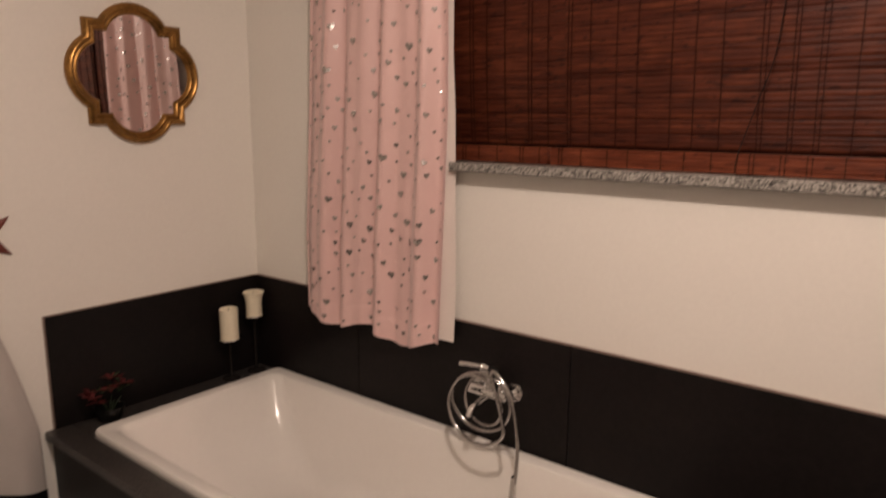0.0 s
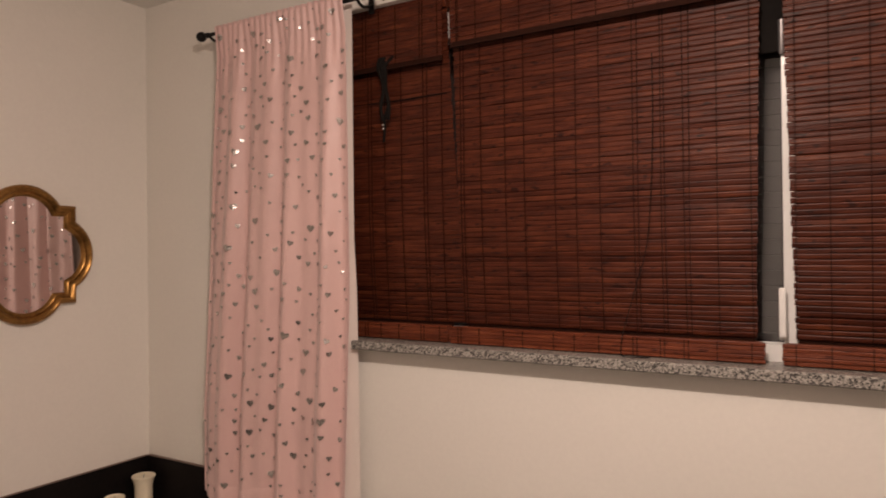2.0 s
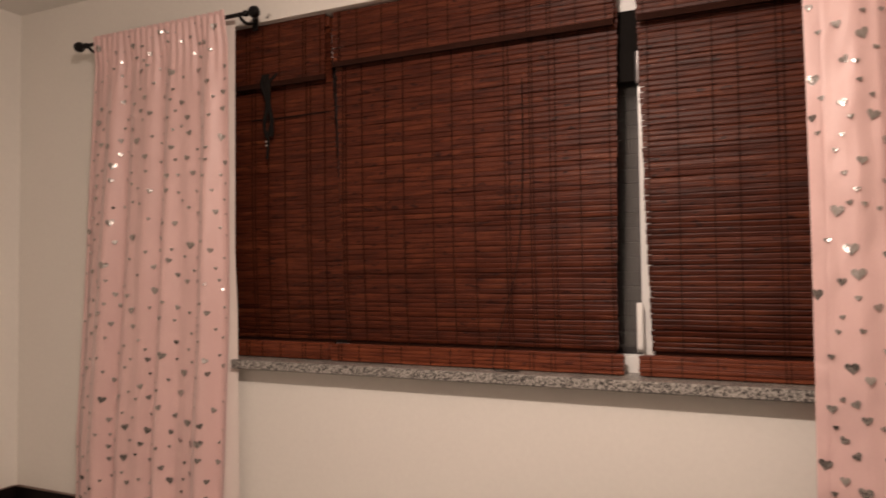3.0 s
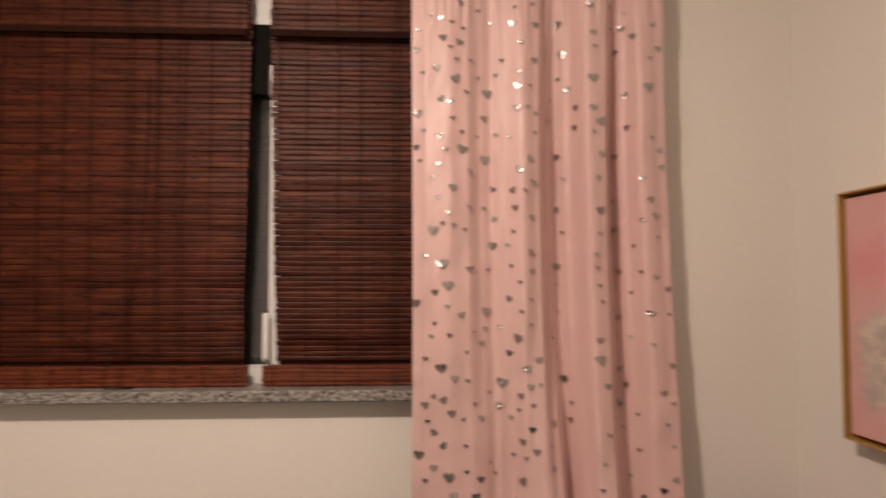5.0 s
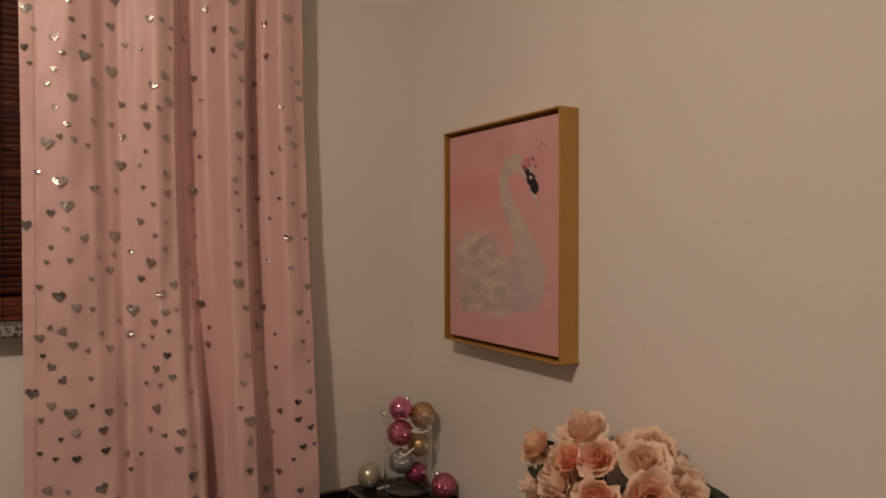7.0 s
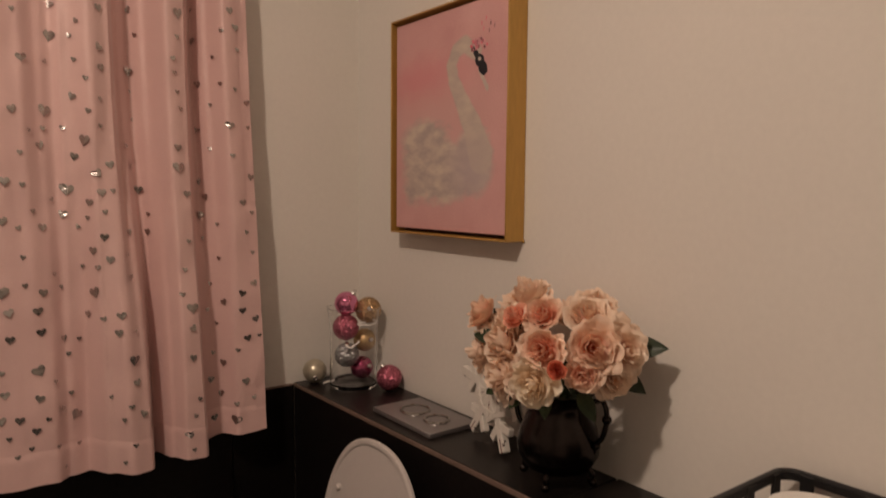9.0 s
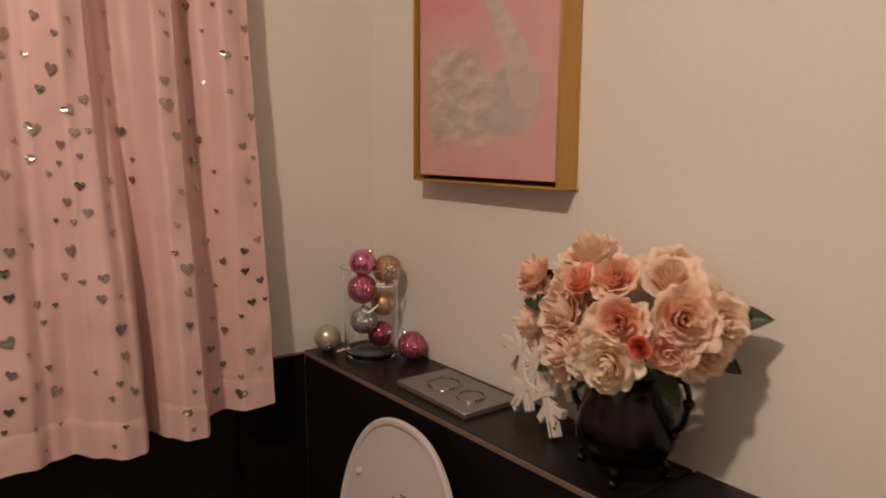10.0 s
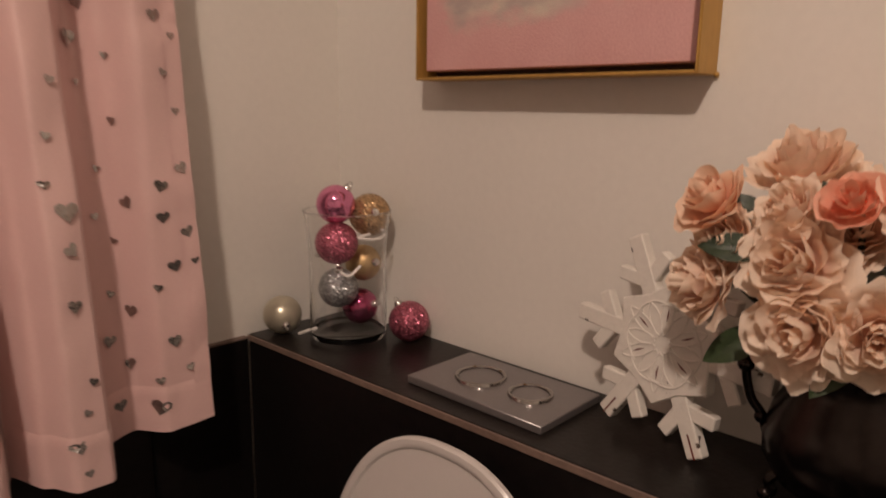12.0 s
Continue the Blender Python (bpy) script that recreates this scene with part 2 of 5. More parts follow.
M_BLACK_PLASTIC = mat("black_plastic", (0.012, 0.012, 0.013), 0.4, 0, 0.15)
M_PAPER = mat("tissue_paper", (0.82, 0.79, 0.75), 0.9, 0, 0.04, 15, 120, 0.35)
M_CARD = mat("cardboard", (0.16, 0.07, 0.04), 0.85, 0, 0.1)
M_WHITEWOOD = mat("chipped_white_wood", (0.78, 0.74, 0.68), 0.6, 0, 0.05, 30, 110, 0.25)
wood_nodes = M_WHITEWOOD.node_tree
chip = wood_nodes.nodes.new("ShaderNodeTexNoise")
chip.inputs["Scale"].default_value = 38
chip.inputs["Detail"].default_value = 5
chip_ramp = wood_nodes.nodes.new("ShaderNodeValToRGB")
chip_ramp.color_ramp.elements[0].position, chip_ramp.color_ramp.elements[1].position = 0.295, 0.315
chip_ramp.color_ramp.elements[0].color, chip_ramp.color_ramp.elements[1].color = (0, 0, 0, 1), (1, 1, 1, 1)
chip_mix = wood_nodes.nodes.new("ShaderNodeMix")
chip_mix.data_type = "RGBA"
chip_mix.inputs[6].default_value = (0.055, 0.03, 0.02, 1)
paint = wood_nodes.nodes["Principled BSDF"].inputs["Base Color"].links[0].from_socket
chip_at = wood_nodes.nodes.new("ShaderNodeTexCoord")
wood_nodes.links.new(chip_at.outputs["Object"], chip.inputs["Vector"])
wood_nodes.links.new(chip.outputs["Fac"], chip_ramp.inputs["Fac"])
wood_nodes.links.new(chip_ramp.outputs["Color"], chip_mix.inputs[0])
wood_nodes.links.new(paint, chip_mix.inputs[7])
wood_nodes.links.new(chip_mix.outputs[2], wood_nodes.nodes["Principled BSDF"].inputs["Base Color"])
M_LEAF = mat("dark_leaf", (0.018, 0.035, 0.014), 0.45, 0, 0.4, 30, 120, 0.2, other=(0.026, 0.048, 0.018))
M_LEAF2 = mat("green_leaf", (0.028, 0.05, 0.016), 0.5, 0, 0.3, 30, 120, 0.2)
M_RED = mat("red_petal", (0.085, 0.008, 0.009), 0.6, 0, 0.3)
M_GREY_PRINT = mat("grey_print", (0.16, 0.14, 0.13), 0.6, 0, 0.1)
M_CLOTH = mat("grey_towel", (0.50, 0.46, 0.43), 0.9, 0, 0.08, 6, 250, 0.4)
M_STAR = mat("dark_red_wood", (0.14, 0.03, 0.02), 0.5, 0, 0.3, 10, 60, 0.1)
M_CABINET = mat("cabinet_white", (0.7, 0.68, 0.65), 0.4, 0, 0.03)
M_MIRROR = mat("mirror_silver", (0.86, 0.85, 0.84), 0.015, 1.0, 0.0, 4, 10, 0.0)
M_ROSE_CREAM = radial("cream_petal", (0.95, 0.62, 0.48), (0.97, 0.83, 0.69), 0.048)
M_ROSE_PEACH = radial("peach_petal", (0.93, 0.32, 0.19), (0.97, 0.77, 0.62), 0.044)
M_ROSE_ORANGE = radial("orange_petal", (0.93, 0.46, 0.29), (0.95, 0.73, 0.56), 0.034)
M_ROSE_WHITE = radial("ivory_petal", (0.93, 0.72, 0.52), (0.97, 0.88, 0.72), 0.040)
M_ROSE_BUD = radial("coral_bud_petal", (0.90, 0.34, 0.21), (0.95, 0.56, 0.42), 0.034)
M_ROSE_RED = radial("coral_petal", (0.55, 0.07, 0.04), (0.74, 0.22, 0.13), 0.022)


# ---- building helpers ----
def finish(bm, name, material, smooth=True):
    me = bpy.data.meshes.new(name)
    bmesh.ops.recalc_face_normals(bm, faces=bm.faces)
    bm.to_mesh(me)
    bm.free()
    me.materials.append(material)
    if smooth:
        me.shade_smooth()
        me.set_sharp_from_angle(angle=radians(38))
    return me


def part(name, bm, material, parent, label="", smooth=True):
    ob = new(name, finish(bm, name, material, smooth))
    ob.parent = parent
    return tagged(ob, label)


def thing(name, label, category, place=(0, 0, 0), group="", turn=0):
    ob = new(name)
    ob.matrix_basis = pose(*place, 0, 0, turn)
    return tagged(ob, label, category, group)


def solid(name, bm, material, label, category, kind="structure", smooth=False, place=(0, 0, 0)):
    ob = new(name, finish(bm, name, material, smooth))
    ob.location = place
    return tagged(ob, label, category, "", kind)


def box(x0, x1, y0, y1, z0, z1, bevel=0.0, bm=None, segments=1):
    own = bm is None
    one = bmesh.new()
    bmesh.ops.create_cube(one, size=1, matrix=Matrix.LocRotScale(((x0 + x1) / 2, (y0 + y1) / 2, (z0 + z1) / 2), None, (abs(x1 - x0), abs(y1 - y0), abs(z1 - z0))))
    if bevel:
        bmesh.ops.bevel(one, geom=one.edges[:], offset=bevel, segments=segments, profile=0.6, affect="EDGES")
    if own:
        return one
    tmp = bpy.data.meshes.new("t")
    one.to_mesh(tmp)
    one.free()
    bm.from_mesh(tmp)
    bpy.data.meshes.remove(tmp)
    return bm


def lathe(profile, n=32, bm=None, at=(0, 0, 0), close=False):
    bm = bm or bmesh.new()
    rings = []
    for r, z in profile:
        if r < 1e-6:
            rings.append([bm.verts.new((at[0], at[1], at[2] + z))] * n)
        else:
            rings.append([bm.verts.new((at[0] + r * math.cos(2 * math.pi * k / n), at[1] + r * math.sin(2 * math.pi * k / n), at[2] + z)) for k in range(n)])
    pairs = list(zip(rings, rings[1:])) + ([(rings[-1], rings[0])] if close else [])
    for a, b in pairs:
        for k in range(n):
            vs = list(dict.fromkeys((a[k], a[(k + 1) % n], b[(k + 1) % n], b[k])))
            if len(vs) > 2:
                bm.faces.new(vs)
    return bm


def tube(points, radius, n=10, bm=None, closed=False):
    bm = bm or bmesh.new()
    pts = [Vector(p) for p in points]
    rad = radius if isinstance(radius, (list, tuple)) else [radius] * len(pts)
    up = None
    rings = []
    for i, p in enumerate(pts):
        a = pts[i - 1] if i or closed else p
        b = pts[(i + 1) % len(pts)] if i + 1 < len(pts) or closed else p
        d = (b - a).normalized()
        if up is None:
            up = d.orthogonal().normalized()
        up = (up - d * up.dot(d)).normalized()
        side = d.cross(up)
        rings.append([bm.verts.new(p + rad[i] * (math.cos(2 * math.pi * k / n) * up + math.sin(2 * math.pi * k / n) * side)) for k in range(n)])
    pairs = list(zip(rings, rings[1:])) + ([(rings[-1], rings[0])] if closed else [])
    for a, b in pairs:
        for k in range(n):
            bm.faces.new((a[k], a[(k + 1) % n], b[(k + 1) % n], b[k]))
    if not closed:
        bm.faces.new(rings[0])
        bm.faces.new(rings[-1])
    return bm


def ball(r, at=(0, 0, 0), bm=None, u=24, v=16, squash=1.0):
    return lathe([(r * math.sin(math.pi * k / v) if 0 < k < v else 0, -r * squash * math.cos(math.pi * k / v)) for k in range(v + 1)], u, bm, at)


def smooth_path(points, steps=8):
    """Catmull-Rom through the points."""
    pts = [Vector(p) for p in points]
    out = []
    for i in range(len(pts) - 1):
        p0, p1, p2, p3 = pts[max(i - 1, 0)], pts[i], pts[i + 1], pts[min(i + 2, len(pts) - 1)]
        for k in range(steps):
            t = k / steps
            out.append(0.5 * (2 * p1 + (p2 - p0) * t + (2 * p0 - 5 * p1 + 4 * p2 - p3) * t * t + (3 * p1 - p0 - 3 * p2 + p3) * t ** 3))
    out.append(pts[-1])
    return out


def curve_at(points, s):
    """Smooth value at s of (s, value) pairs."""
    for (a, va), (b, vb) in zip(points, points[1:]):
        if s <= b:
            t = max(0.0, (s - a) / (b - a))
            t = t * t * (3 - 2 * t)
            return va + (vb - va) * t
    return points[-1][1]


def grid_sheet(fn, nu, nv, bm=None):
    bm = bm or bmesh.new()
    vs = [[bm.verts.new(fn(i / nu, j / nv)) for i in range(nu + 1)] for j in range(nv + 1)]
    for j in range(nv):
        for i in range(nu):
            bm.faces.new((vs[j][i], vs[j][i + 1], vs[j + 1][i + 1], vs[j + 1][i]))
    return bm


# ---- the room ----
XL, YW, YB, ZC = -4.165, 0.06, -3.4, 2.93
NX0, NX1, NZ0, NZ1 = -3.32, -0.62, 1.452, 2.695  # window niche
solid("floor", box(XL - 0.15, 0.15, YB - 0.15, YW + 0.3, -0.12, 0), M_FLOOR, "dark tiled bathroom floor", "floor")
solid("ceiling", box(XL - 0.15, 0.15, YB - 0.15, YW + 0.3, ZC, ZC + 0.12), M_CEIL, "plain white painted ceiling", "ceiling")
bm = box(XL - 0.15, NX0, YW, YW + 0.3, 0, ZC)
box(NX1, 0.15, YW, YW + 0.3, 0, ZC, bm=bm)
box(NX0, NX1, YW, YW + 0.3, 0, NZ0, bm=bm)
box(NX0, NX1, YW, YW + 0.3, NZ1, ZC, bm=bm)
solid("wall_window", bm, M_WALL, "warm white plaster wall round the window niche", "wall")
solid("wall_left", box(XL - 0.15, XL, YB, YW, 0, ZC), M_WALL, "warm white plaster wall behind the bathtub", "wall")
solid("wall_right", box(0, 0.15, YB, YW, 0, ZC), M_WALL, "warm white plaster wall behind the cistern", "wall")
solid("wall_back", box(XL - 0.15, 0.15, YB - 0.15, YB, 0, ZC), M_WALL, "plain white plaster wall", "wall")


# ---- window and sill ----
win = tagged(new("window_1"), "white plastic window at night, mostly behind blinds", "window", "", "structure")
FY0, FY1 = YW + 0.10, YW + 0.17
bm = box(NX0, NX1, FY0, FY1, 2.56, NZ1)
box(NX0, NX1, FY0, FY1, NZ0 + 0.03, 1.53, bm=bm)
for xa, xb in ((NX0, NX0 + 0.08), (-1.556, -1.49), (NX1 - 0.08, NX1)):
    box(xa, xb, FY0 + 0.002, FY1 - 0.002, 1.53, 2.56, bm=bm)
part("window_frame", bm, M_UPVC, win, smooth=False)
for k, (xa, xb) in enumerate(((NX0 + 0.08, -1.562), (-1.49, NX1 - 0.08))):
    pane = part("pane", box(xa, xb, FY0 + 0.03, FY0 + 0.036, 1.53, 2.56), M_WINDOW, win, smooth=False)
    pane.visible_shadow = False
hand = bmesh.new()
box(-1.568, -1.546, FY0 - 0.014, FY0, 1.545, 1.60, 0.003, hand)
box(-1.567, -1.549, FY0 - 0.032, FY0 - 0.016, 1.555, 1.69, 0.004, hand, 2)
box(-1.563, -1.552, FY0 - 0.02, FY0 - 0.01, 1.565, 1.585, 0, hand)
part("window_handle", hand, M_UPVC, win, "white lever handle")
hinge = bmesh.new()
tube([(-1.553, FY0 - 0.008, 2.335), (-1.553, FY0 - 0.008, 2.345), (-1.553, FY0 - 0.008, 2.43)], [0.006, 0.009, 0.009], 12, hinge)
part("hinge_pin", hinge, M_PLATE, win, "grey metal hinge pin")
# added black strip: the shade high in the gap between the blinds
gap_shade = box(-1.640, -1.540, FY0 - 0.006, FY0 + 0.001, 2.345, 2.558, 0.001)
part("gap_shade_strip", gap_shade, M_CORD, win, "black strip standing in for the shade in the upper gap", smooth=False)
shutter = tagged(new("roller_shutter"), "closed grey roller shutter outside the window", "shutter", "", "structure")
lath = finish(box(NX0 + 0.01, NX1 - 0.01, FY1 + 0.03, FY1 + 0.042, 0, 0.0453, 0.0015), "lath", M_SHUTTER, False)
for k in range(26):
    la = new("lath", lath)
    la.parent = shutter
    la.location = (0, 0, NZ0 + 0.01 + k * 0.0455)
bm = box(NX0 + 0.002, NX1 - 0.002, YW + 0.0, FY0, NZ0, 1.4835)
box(-2.948, -1.075, 0.0, YW, NZ0, 1.4838, 0.004, bm)
solid("window_sill", bm, M_SILL, "speckled grey granite window sill", "sill")


# ---- bamboo blinds ----
def slat_mesh(width, material, h=0.0149, d=0.005, wave=0):
    """One split cane: a flat lens in section, a little wavy along its length."""
    bm = bmesh.new()
    rings = []
    n = 11
    for i in range(n):
        x = -width / 2 + width * i / (n - 1)
        w = 0.0007 * math.sin(i * 1.3 + wave * 1.7) + 0.0003 * math.sin(i * 2.9 + wave)
        hh = h * (1 + 0.05 * math.sin(i * 1.9 + 2.3 * wave))
        rings.append([bm.verts.new((x, y, z + w)) for y, z in ((-d / 2, -hh * 0.30), (-d / 2, hh * 0.30), (-d * 0.22, hh * 0.5), (d / 2, 0), (-d * 0.22, -hh * 0.5))])
    for a, b in zip(rings, rings[1:]):
        for k in range(5):
            bm.faces.new((a[k], a[(k + 1) % 5], b[(k + 1) % 5], b[k]))
    bm.faces.new(rings[0])
    bm.faces.new(rings[-1])
    return finish(bm, "slat", material, False)


def blind(x0, x1, y, label, x0_low=None, x1_low=None, seed=0, drop=0.0):
    """x0 and x1 at the top; x0_low and x1_low where the woven sheet ends above the rolled hem; drop lengthens the valance."""
    rng = random.Random(seed)
    ob = thing("bamboo_blind", label, "blind", ((x0 + x1) / 2, y, 1.484), "blinds in the window niche")
    x0_low, x1_low = x0 if x0_low is None else x0_low, x1 if x1_low is None else x1_low
    w, mid = x1 - x0, (x0 + x1) / 2
    kinds = [(slat_mesh(w, M_BAMBOO, hh, 0.005, k), hh) for k, hh in enumerate((0.0150, 0.0142, 0.0158, 0.0132, 0.0150, 0.0166))]
    me_v = [(slat_mesh(w - 0.010, M_BAMBOO, hh, 0.005, k), hh) for k, hh in enumerate((0.0150, 0.0140, 0.0160))]
    me_r = slat_mesh(w + 0.012, M_BAMBOO_LIT, 0.0115, 0.006)

    def lean(z):
        """The sheet swings back under its fold just above the hem."""
        return 0.034 * max(0.0, 1 - z / 0.60) ** 2

    def slat(data, z, yy, tip=0.0, ease=0.0):
        a = x0 + (x0_low - x0) * ease
        b = x1 + (x1_low - x1) * ease
        s = new("slat", data)
        s.parent = ob
        s.matrix_basis = pose((a + b) / 2 - mid + rng.uniform(-0.002, 0.002), yy + rng.uniform(-0.0007, 0.0007), z, rng.uniform(-7, 7) + tip, rng.uniform(-0.07, 0.07), rng.uniform(-0.05, 0.05)) @ Matrix.Diagonal(((b - a) / w, 1, 1, 1))

    z = 0.066
    while z < 1.19:
        data, hh = rng.choice(kinds)
        z += hh / 2
        slat(data, z, lean(z), 15 * max(0.0, 1 - z / 0.70), max(0.0, min(1.0, (1.05 - z) / 0.95)))
        z += hh / 2 + rng.choice((0.0, 0.0002, 0.0006, 0.0012))
    z = 1.030 - drop
    while z < 1.20:
        data, hh = rng.choice(me_v)
        z += hh / 2
        slat(data, z, -0.032)
        z += hh / 2 + rng.choice((0.0, 0.0003, 0.0009))
    for k in range(5):
        slat(me_r, 0.008 + k * 0.0115, -0.030 - 0.004 * math.sin(math.pi * (k + 0.5) / 5))
    part("roll_core", box(-w / 2 - 0.004, w / 2 + 0.004, -0.027, 0.012, 0.001, 0.058, 0.006), M_BAMBOO_LIT, ob, "folded bundle of canes at the hem")
    inner0, inner1 = max(x0, x0_low) - mid + 0.006, min(x1, x1_low) - mid - 0.006
    back = bmesh.new()
    grid_sheet(lambda u, v: Vector((inner0 + (inner1 - inner0) * u, 0.0045 + lean(0.05 + 1.155 * v), 0.05 + 1.155 * v)), 1, 24, back)
    part("backing", back, M_THREAD, ob, "dark backing of the weave", smooth=False)
    # a dark band just below the lowest cane of the valance
    part("valance_edge_band", box(-w / 2 + 0.006, w / 2 - 0.006, -0.0365, -0.0275, 1.012 - drop, 1.030 - drop), M_THREAD, ob, "dark band along the edge of the valance", smooth=False)
    part("head_rail", box(-w / 2, w / 2, -0.018, 0.016, 1.172, 1.208, 0.002), M_BAMBOO_LIT, ob, "stained wooden head rail")
    n = max(3, round(w / 0.088))
    t_main = bmesh.new()
    tube([(0, -0.0050 + lean(0.06 + 0.97 * k / 12), 0.06 + 0.97 * k / 12) for k in range(13)], 0.0018, 4, t_main)
    t_val = box(-0.0013, 0.0013, -0.0365, -0.0345, 1.028 - drop, 1.203)
    t_roll = box(-0.0012, 0.0012, -0.0378, -0.035, 0.002, 0.058)
    meshes = [finish(b, "thread", M_THREAD, False) for b in (t_main, t_val, t_roll)]
    for k in range(n + 1):
        x = -w / 2 + 0.026 + (w - 0.052) * k / n + (rng.uniform(-0.012, 0.012) if 0 < k < n else 0)
        for twin in ((0.0,) if rng.random() < 0.75 else (0.0, 0.012)):
            for me_t in meshes:
                th = new("thread", me_t)
                th.parent = ob
                th.location = (x + twin, 0, 0)
                th.rotation_euler = (0, rng.uniform(-0.004, 0.004), 0)
    return ob


blind(-3.29, -2.600, 0.124, "red-brown bamboo roller blind with a hanging cord, half behind the curtain", x1_low=-2.54, seed=3, drop=0.032)
blind(-2.572, -1.604, 0.112, "wide red-brown bamboo roller blind let down to the sill", x0_low=-2.55, x1_low=-1.622, seed=5)
blind(-1.549, -0.66, 0.114, "red-brown bamboo roller blind beside the pink curtain", x0_low=-1.526, seed=8)

# dark seam in the first blind's weave, drawn as a thin tube
seam = thing("cane_seam", "dark seam line across the canes of the blind", "cord", (-2.78, 0.118, 2.355))
part("strand", tube([(-0.17, 0.0, 0.0), (0.0, -0.001, -0.002), (0.175, 0.0, 0.001)], 0.0022, 6), M_CORD, seam)

# cord and toggle of the first blind, and the trailing cord of the second
cord = thing("pull_cord", "black bundled pull cord with two small steel beads", "cord", (-2.85, 0.088, 2.20))
rng = random.Random(4)
for k in range(5):
    pts = [(rng.uniform(-0.045, 0.045), 0.004, 0.31), (rng.uniform(-0.03, 0.012), -0.004, 0.27), (rng.uniform(-0.004, 0.014), -0.006, 0.20), (rng.uniform(-0.018, 0.034), -0.008, 0.13), (rng.uniform(-0.008, 0.022), -0.004, 0.08)]
    part("strand", tube(smooth_path(pts), 0.006, 6), M_CORD, cord)
part("tail", tube(smooth_path([(0, -0.004, 0.09), (0.004, -0.005, 0.05), (-0.002, -0.005, 0.0)]), 0.005, 6), M_CORD, cord)
for z in (0.062, 0.048):
    part("bead", ball(0.005, (0.001, -0.01, z), None, 10, 8), M_CHROME, cord, "small steel bead")
trail = thing("pull_cord", "thin dark pull cord hanging down to the sill", "cord", (-1.93, 0.10, 1.484))
part("strand", tube(smooth_path([(0.037, -0.004, 0.895), (0.036, -0.004, 0.628), (0.019, -0.004, 0.349), (-0.017, -0.004, 0.207), (-0.049, -0.004, 0.097), (-0.05, -0.042, 0.055), (-0.05, -0.046, 0.004), (0.0, -0.056, 0.003), (0.03, -0.046, 0.003)]), 0.0016, 6), M_CORD, trail)
hook = thing("wall_hook", "small steel screw hook in the wall above the blind", "hook", (-2.81, YW, 2.71))
part("shank", tube([(0, 0.01, 0), (0, -0.02, 0)], 0.002, 8), M_CHROME, hook)
part("bend", tube(smooth_path([(0, -0.02, 0), (0.008, -0.03, -0.004), (0.004, -0.032, -0.018), (-0.008, -0.026, -0.012)]), 0.002, 8), M_CHROME, hook)


# ---- curtains ----
def heart_outline(n=14):
    pts = []
    for k in range(n):
        t = 2 * math.pi * k / n
        pts.append((0.030 * 16 * math.sin(t) ** 3, 0.030 * (13 * math.cos(t) - 5 * math.cos(2 * t) - 2 * math.cos(3 * t) - math.cos(4 * t))))
    return pts


